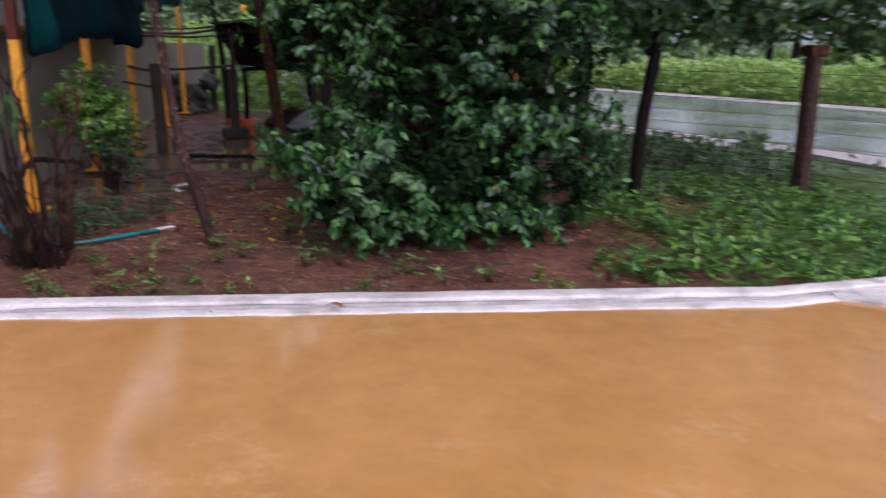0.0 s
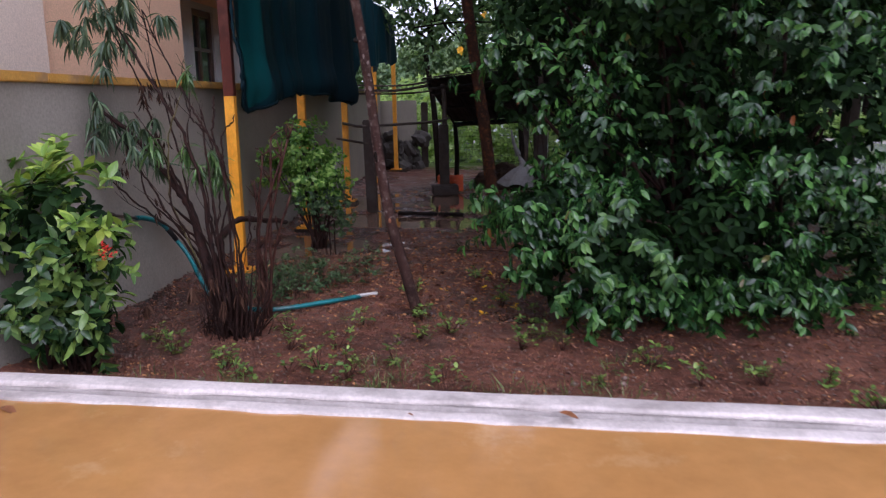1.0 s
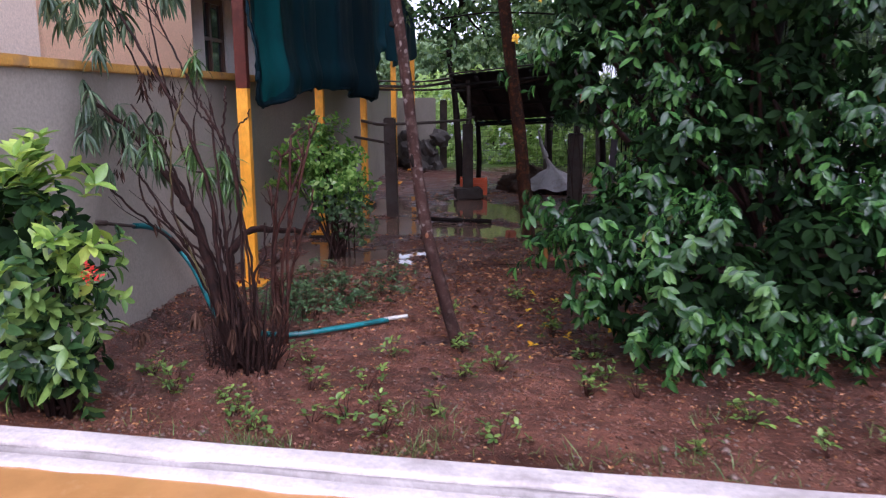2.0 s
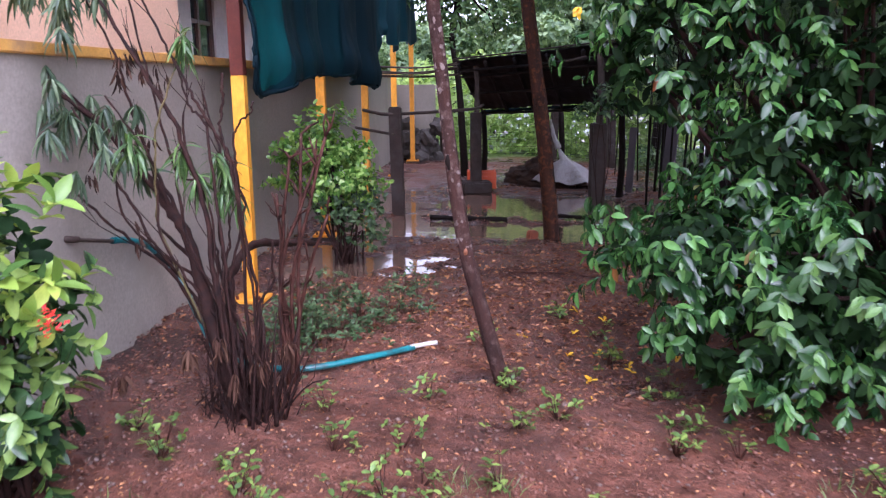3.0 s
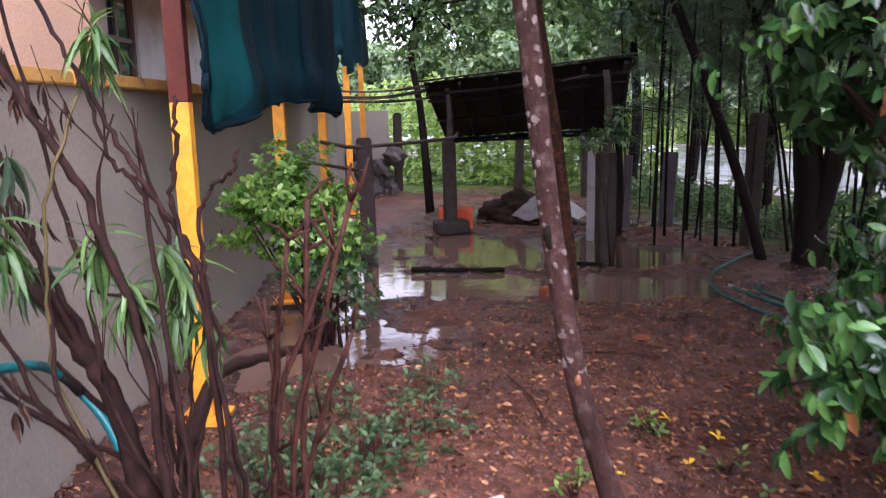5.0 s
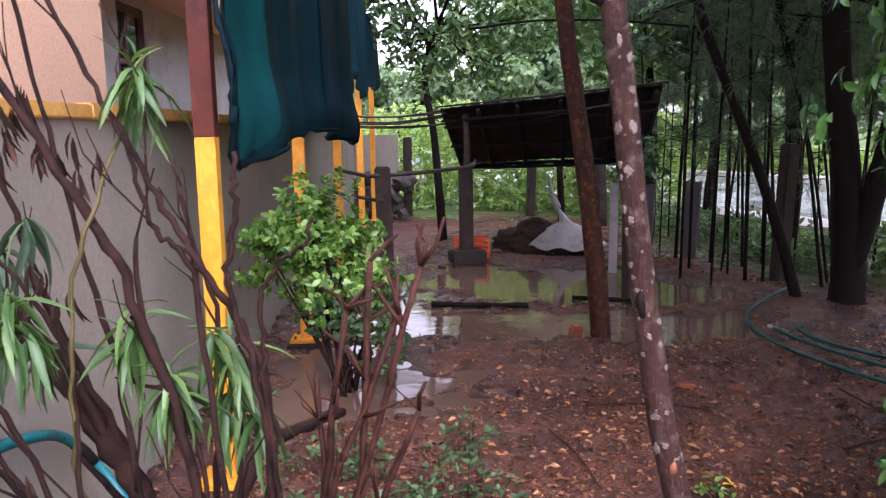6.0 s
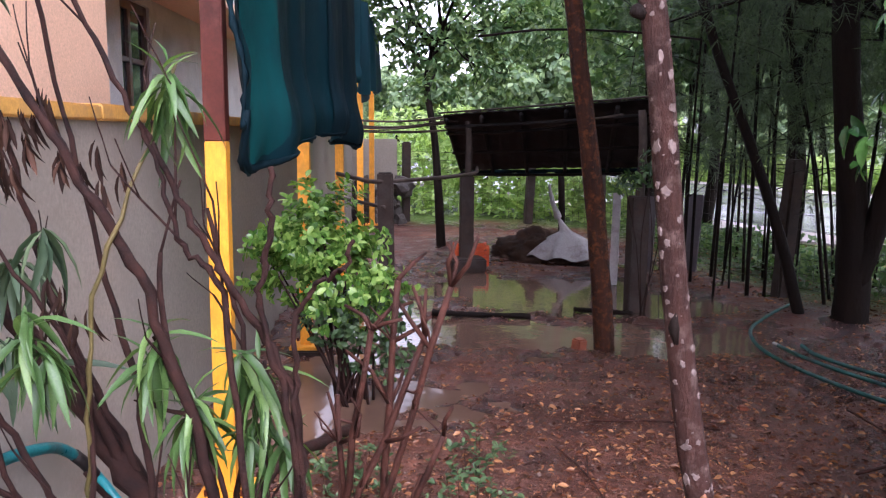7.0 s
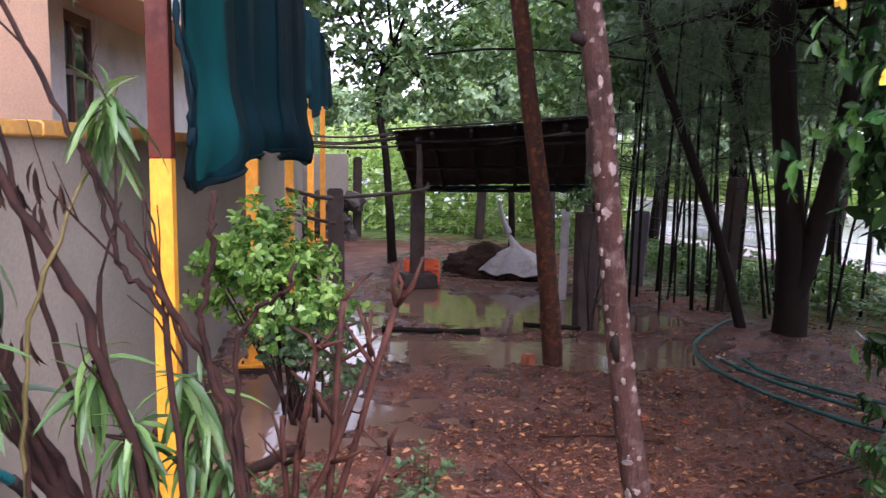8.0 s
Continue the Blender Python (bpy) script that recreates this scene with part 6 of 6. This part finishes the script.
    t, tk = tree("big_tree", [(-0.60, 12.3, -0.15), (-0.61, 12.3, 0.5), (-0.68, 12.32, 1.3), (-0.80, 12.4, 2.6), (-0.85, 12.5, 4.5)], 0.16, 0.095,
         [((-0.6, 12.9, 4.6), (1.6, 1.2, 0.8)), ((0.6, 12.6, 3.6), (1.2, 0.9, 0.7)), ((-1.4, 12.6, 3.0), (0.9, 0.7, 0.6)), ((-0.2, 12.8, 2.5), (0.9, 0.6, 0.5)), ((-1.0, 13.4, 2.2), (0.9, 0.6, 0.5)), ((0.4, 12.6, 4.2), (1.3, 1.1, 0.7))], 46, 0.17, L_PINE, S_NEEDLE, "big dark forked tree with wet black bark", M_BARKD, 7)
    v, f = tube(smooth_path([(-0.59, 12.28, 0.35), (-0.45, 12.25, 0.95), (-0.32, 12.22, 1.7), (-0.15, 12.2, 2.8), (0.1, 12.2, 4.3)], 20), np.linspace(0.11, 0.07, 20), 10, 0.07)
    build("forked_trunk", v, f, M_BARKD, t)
    # a close dark crown over the stand of thin stems
    tree("dark_tree", [(-0.75, 14.9, -0.1), (-0.7, 14.9, 1.2), (-0.85, 14.9, 2.4), (-0.8, 14.9, 3.4)], 0.06, 0.04,
         [((-2.1, 14.4, 2.75), (0.55, 0.5, 0.45)), ((-1.25, 14.7, 3.05), (0.65, 0.6, 0.5)), ((-0.55, 15.1, 2.45), (0.6, 0.5, 0.42)), ((0.15, 15.2, 2.75), (0.65, 0.5, 0.5)), ((-1.0, 14.8, 3.8), (1.0, 0.8, 0.6)), ((0.0, 15.0, 3.7), (1.0, 0.8, 0.6)), ((-2.0, 14.6, 3.6), (0.8, 0.7, 0.5))], 34, 0.15, L_TREE, S_OVAL, "dark leafy tree over the close stand", M_BARKD, 4, "dark wood")
    # the dark wood behind the stand of thin stems
    for x, y, h in ((-2.6, 18.6, 5.2), (-0.6, 17.2, 5.6)  , (0.6, 16.0, 5.2), (-1.6, 18.6, 5.6)):
        tree("dark_tree", [(x, y, -0.1), (x + 0.1, y, 1.4), (x, y + 0.1, 2.8), (x - 0.1, y, h * 0.85)], 0.10, 0.05,
             [((x, y, h * 0.62), (1.5, 1.2, 0.9)), ((x + 0.7, y - 0.3, h * 0.85), (1.4, 1.2, 0.9)), ((x - 0.8, y - 0.4, h * 0.8), (1.2, 1.1, 0.9)), ((x + 0.2, y, h), (1.5, 1.4, 0.9))], 20, 0.17, L_MID, S_FAR, "dark leafy tree behind the close stand", M_BARKD, 4, "dark wood")
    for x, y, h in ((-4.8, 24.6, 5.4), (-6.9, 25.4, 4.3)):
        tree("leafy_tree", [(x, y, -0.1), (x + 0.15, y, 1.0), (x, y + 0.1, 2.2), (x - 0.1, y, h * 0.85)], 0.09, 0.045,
             [((x, y, h * 0.6), (1.2, 1.0, 0.7)), ((x + 0.9, y - 0.2, h * 0.78), (1.2, 1.0, 0.8)), ((x - 0.9, y, h * 0.75), (1.1, 1.0, 0.7)), ((x + 0.1, y, h * 0.98), (1.4, 1.2, 0.8))], 21, 0.19, L_FAR, S_FAR, "leafy tree behind the fence, paled as by haze", M_BARKD, 4, "trees behind the fence")
    # trees beside the bush, by the fence
    # blobs from 3.7 m up are unseen, added to shade soil, bush and floor
    tree("dark_tree", [(1.69, 9.1, -0.1), (1.72, 9.1, 0.8), (1.82, 9.1, 1.6), (1.9, 9.2, 2.6), (1.8, 9.4, 3.6)], 0.075, 0.05,
         [((1.9, 9.4, 2.35), (1.3, 0.9, 0.75)), ((1.0, 9.2, 2.9), (1.1, 1.0, 0.8)), ((3.1, 9.8, 2.35), (1.1, 0.9, 0.7)), ((4.6, 10.2, 2.2), (1.1, 1.0, 0.75)), ((0.4, 10.4, 3.8), (1.6, 1.3, 0.7)), ((-0.4, 9.6, 4.2), (1.3, 1.2, 0.6)), ((0.6, 11.4, 4.4), (1.5, 1.3, 0.7)), ((-0.6, 8.6, 4.6), (1.6, 1.4, 0.6)), ((-1.2, 10.2, 4.7), (1.7, 1.4, 0.6)), ((-0.2, 10.9, 4.9), (1.6, 1.4, 0.6)), ((-1.4, 8.8, 5.1), (1.3, 1.3, 0.6)), ((0.6, 7.6, 4.6), (1.6, 1.4, 0.6)), ((0.9, 6.2, 4.9), (1.5, 1.3, 0.6)), ((2.3, 7.2, 4.5), (1.4, 1.2, 0.6)), ((-0.5, 6.8, 5.4), (1.3, 1.2, 0.6)), ((1.7, 5.0, 5.2), (1.4, 1.2, 0.6)), ((3.4, 6.2, 4.8), (1.4, 1.3, 0.6)), ((2.8, 10.2, 3.7), (1.2, 1.0, 0.7)), ((4.4, 10.4, 3.9), (1.3, 1.1, 0.8)), ((3.5, 11.0, 5.1), (1.6, 1.3, 0.8))], 70, 0.12, L_TREE, S_OVAL, "dark slim tree beside the dense bush", M_BARKD)


make_trees()


def thin_stand():
    """The stand of thin dark stems with feathery foliage."""
    t0 = None
    xs = [(-2.1, 14.6), (-1.95, 13.9), (-1.7, 14.4), (-1.55, 13.6), (-1.35, 14.2), (-1.2, 13.5), (-2.3, 15.2), (-1.9, 15.3), (-1.5, 15.1), (-1.1, 14.6), (-0.85, 13.9), (-0.6, 13.2), (-0.3, 13.6), (-0.1, 13.0), (-0.9, 15.2), (-0.5, 14.6), (0.0, 14.2), (0.3, 13.4), (-2.5, 15.8), (-1.3, 15.8), (-3.0, 16.6), (-2.2, 16.5), (0.6, 12.9), (0.9, 13.3), (-1.75, 12.95), (-2.05, 13.3), (-0.2, 12.6), (1.3, 12.4), (-1.6, 14.0), (-1.0, 13.9), (-0.4, 14.1), (0.2, 13.8), (-2.0, 14.9), (-0.7, 12.9), (0.5, 13.9), (-1.4, 13.2)]
    for i, (x, y) in enumerate(xs):
        h = rng.uniform(4.5, 6.5)
        dx, dy = rng.normal(0, 0.5), rng.normal(0, 0.35)
        path = [(x, y, -0.1), (x + 0.2 * dx, y + 0.2 * dy, h * 0.3), (x + 0.6 * dx, y + 0.6 * dy, h * 0.65), (x + dx, y + dy, h)]
        r = rng.uniform(0.009, 0.024)
        t = thing("thin_tree", path[0], "thin dark feathery tree in a close stand", "tree", "stand of thin trees")
        P = smooth_path(path, 14)
        segs = [tube(P, np.linspace(r, r * 0.5, 14), 6, 0.1)]
        tips, dirs = [], []
        for k in range(34):
            z = rng.uniform(0.16, 1.0) ** 0.75
            q = P[min(13, int(z * 13))] + rng.normal(0, 0.03, 3)
            th = rng.uniform(0, 6.28)
            L = rng.uniform(0.25, 0.75)
            e = q + L * np.array([math.cos(th), math.sin(th), rng.uniform(-0.2, 0.5)])
            if k % 2 == 0:
                segs.append(tube([q, 0.5 * (q + e) + [0, 0, 0.04], e], [0.007, 0.005, 0.002], 3))
            if q[2] > 1.4 or rng.uniform() < 0.06:
                for w in range(5):
                    s = rng.uniform(0.2, 1.05)
                    tips.append(q + (e - q) * s + rng.normal(0, 0.05, 3))
                    dirs.append(e - q)
        v, f = join(segs)
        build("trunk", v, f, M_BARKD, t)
        scatter("crown", whorls(np.array(tips), np.array(dirs), 11, 0.17, 0.8, 0.5), S_NEEDLE, L_PINE, t)


thin_stand()


def background():
    """Bushes and trees past the fence and across the road, and round behind the yard."""
    spots = [(-12.5, 29, 0.45), (-5.8, 24.0, 0.6), (2.2, 31.5, 0.9), (0.5, 34, 1.2), (4, 37, 1.3), (9, 33, 1.2), (14, 28, 1.3), (18, 22, 1.2), (-4, 39, 1.3), (-6.5, 42, 1.4), (-14, 22, 1.0), (-13.5, 31.0, 0.6), (22, 14, 1.3), (-18, 27, 0.9), (-1, 40, 1.5), (12, 40, 1.6), (20, 33, 1.6), (7.0, 30, 0.8), (-10.8, 29.4, 0.6), (-8.6, 27.2, 0.6)]
    for x, y, s in spots:
        h = s * rng.uniform(5.0, 6.5)
        bl = []
        for k in range(6):
            th = rng.uniform(0, 6.28)
            bl.append(((x + 1.3 * s * math.cos(th), y + 1.3 * s * math.sin(th), h * rng.uniform(0.45, 0.95)), tuple(s * rng.uniform(0.9, 1.7) * np.array([1, 1, 0.75]))))
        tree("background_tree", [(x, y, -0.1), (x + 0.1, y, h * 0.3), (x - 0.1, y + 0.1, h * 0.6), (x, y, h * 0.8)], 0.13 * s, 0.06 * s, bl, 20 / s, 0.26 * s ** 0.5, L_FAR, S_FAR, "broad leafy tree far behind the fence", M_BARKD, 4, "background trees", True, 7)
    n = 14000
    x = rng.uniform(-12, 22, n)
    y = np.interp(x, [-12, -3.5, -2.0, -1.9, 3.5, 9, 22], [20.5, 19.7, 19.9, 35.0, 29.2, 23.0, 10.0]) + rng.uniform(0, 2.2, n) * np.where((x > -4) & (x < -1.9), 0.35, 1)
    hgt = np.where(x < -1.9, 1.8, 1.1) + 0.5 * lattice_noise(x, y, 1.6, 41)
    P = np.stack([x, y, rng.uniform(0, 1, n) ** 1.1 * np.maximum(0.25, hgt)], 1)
    t = thing("hedge", (-4, 20, 0), "green scrub behind the wire fence, brightened as by haze", "scrub", kind="stuff")
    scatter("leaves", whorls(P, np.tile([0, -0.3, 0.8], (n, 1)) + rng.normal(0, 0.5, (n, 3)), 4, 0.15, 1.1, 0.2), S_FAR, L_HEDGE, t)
    # rank growth along the fence behind the stand
    n = 2000
    s = rng.uniform(0, 1, n)
    x = np.interp(s, [0, 0.45, 0.75, 1], [-3.0, -0.9, 1.3, 3.4]) + rng.normal(0, 0.35, n) + 0.5
    y = np.interp(s, [0, 0.45, 0.75, 1], [18.0, 13.5, 11.8, 10.0]) + rng.normal(0, 0.35, n) + 0.7
    hgt = 0.30 + 0.22 * lattice_noise(x, y, 0.8, 43)
    P = np.stack([x, y, 0.04 + rng.uniform(0, 1, n) ** 0.8 * np.maximum(0.12, hgt)], 1)
    t = thing("undergrowth", (0, 12.9, 0), "rank green growth along the wire fence", "undergrowth", kind="stuff")
    scatter("leaves", whorls(P, np.tile([0, -0.2, 0.9], (n, 1)) + rng.normal(0, 0.5, (n, 3)), 4, 0.09, 1.1, 0.2), S_FAR, L_MID, t)
    # taller bushes a long way off, on all sides
    n = 7000
    th = rng.uniform(0, 6.28, n)
    r = rng.uniform(44, 52, n)
    hg = 3.2 + 1.6 * np.sin(th * 9) + 0.9 * np.sin(th * 23 + 1)
    P = np.stack([-1 + r * np.cos(th), 6 + r * np.sin(th), rng.uniform(0, 1, n) ** 0.7 * np.maximum(1.2, hg)], 1)
    t = thing("far_scrub", (0, 55, 0), "green bushes far off round the place, paled as by haze", "scrub", kind="stuff")
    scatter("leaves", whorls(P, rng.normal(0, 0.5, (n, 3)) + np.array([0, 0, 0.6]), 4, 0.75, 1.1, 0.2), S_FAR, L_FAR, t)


background()
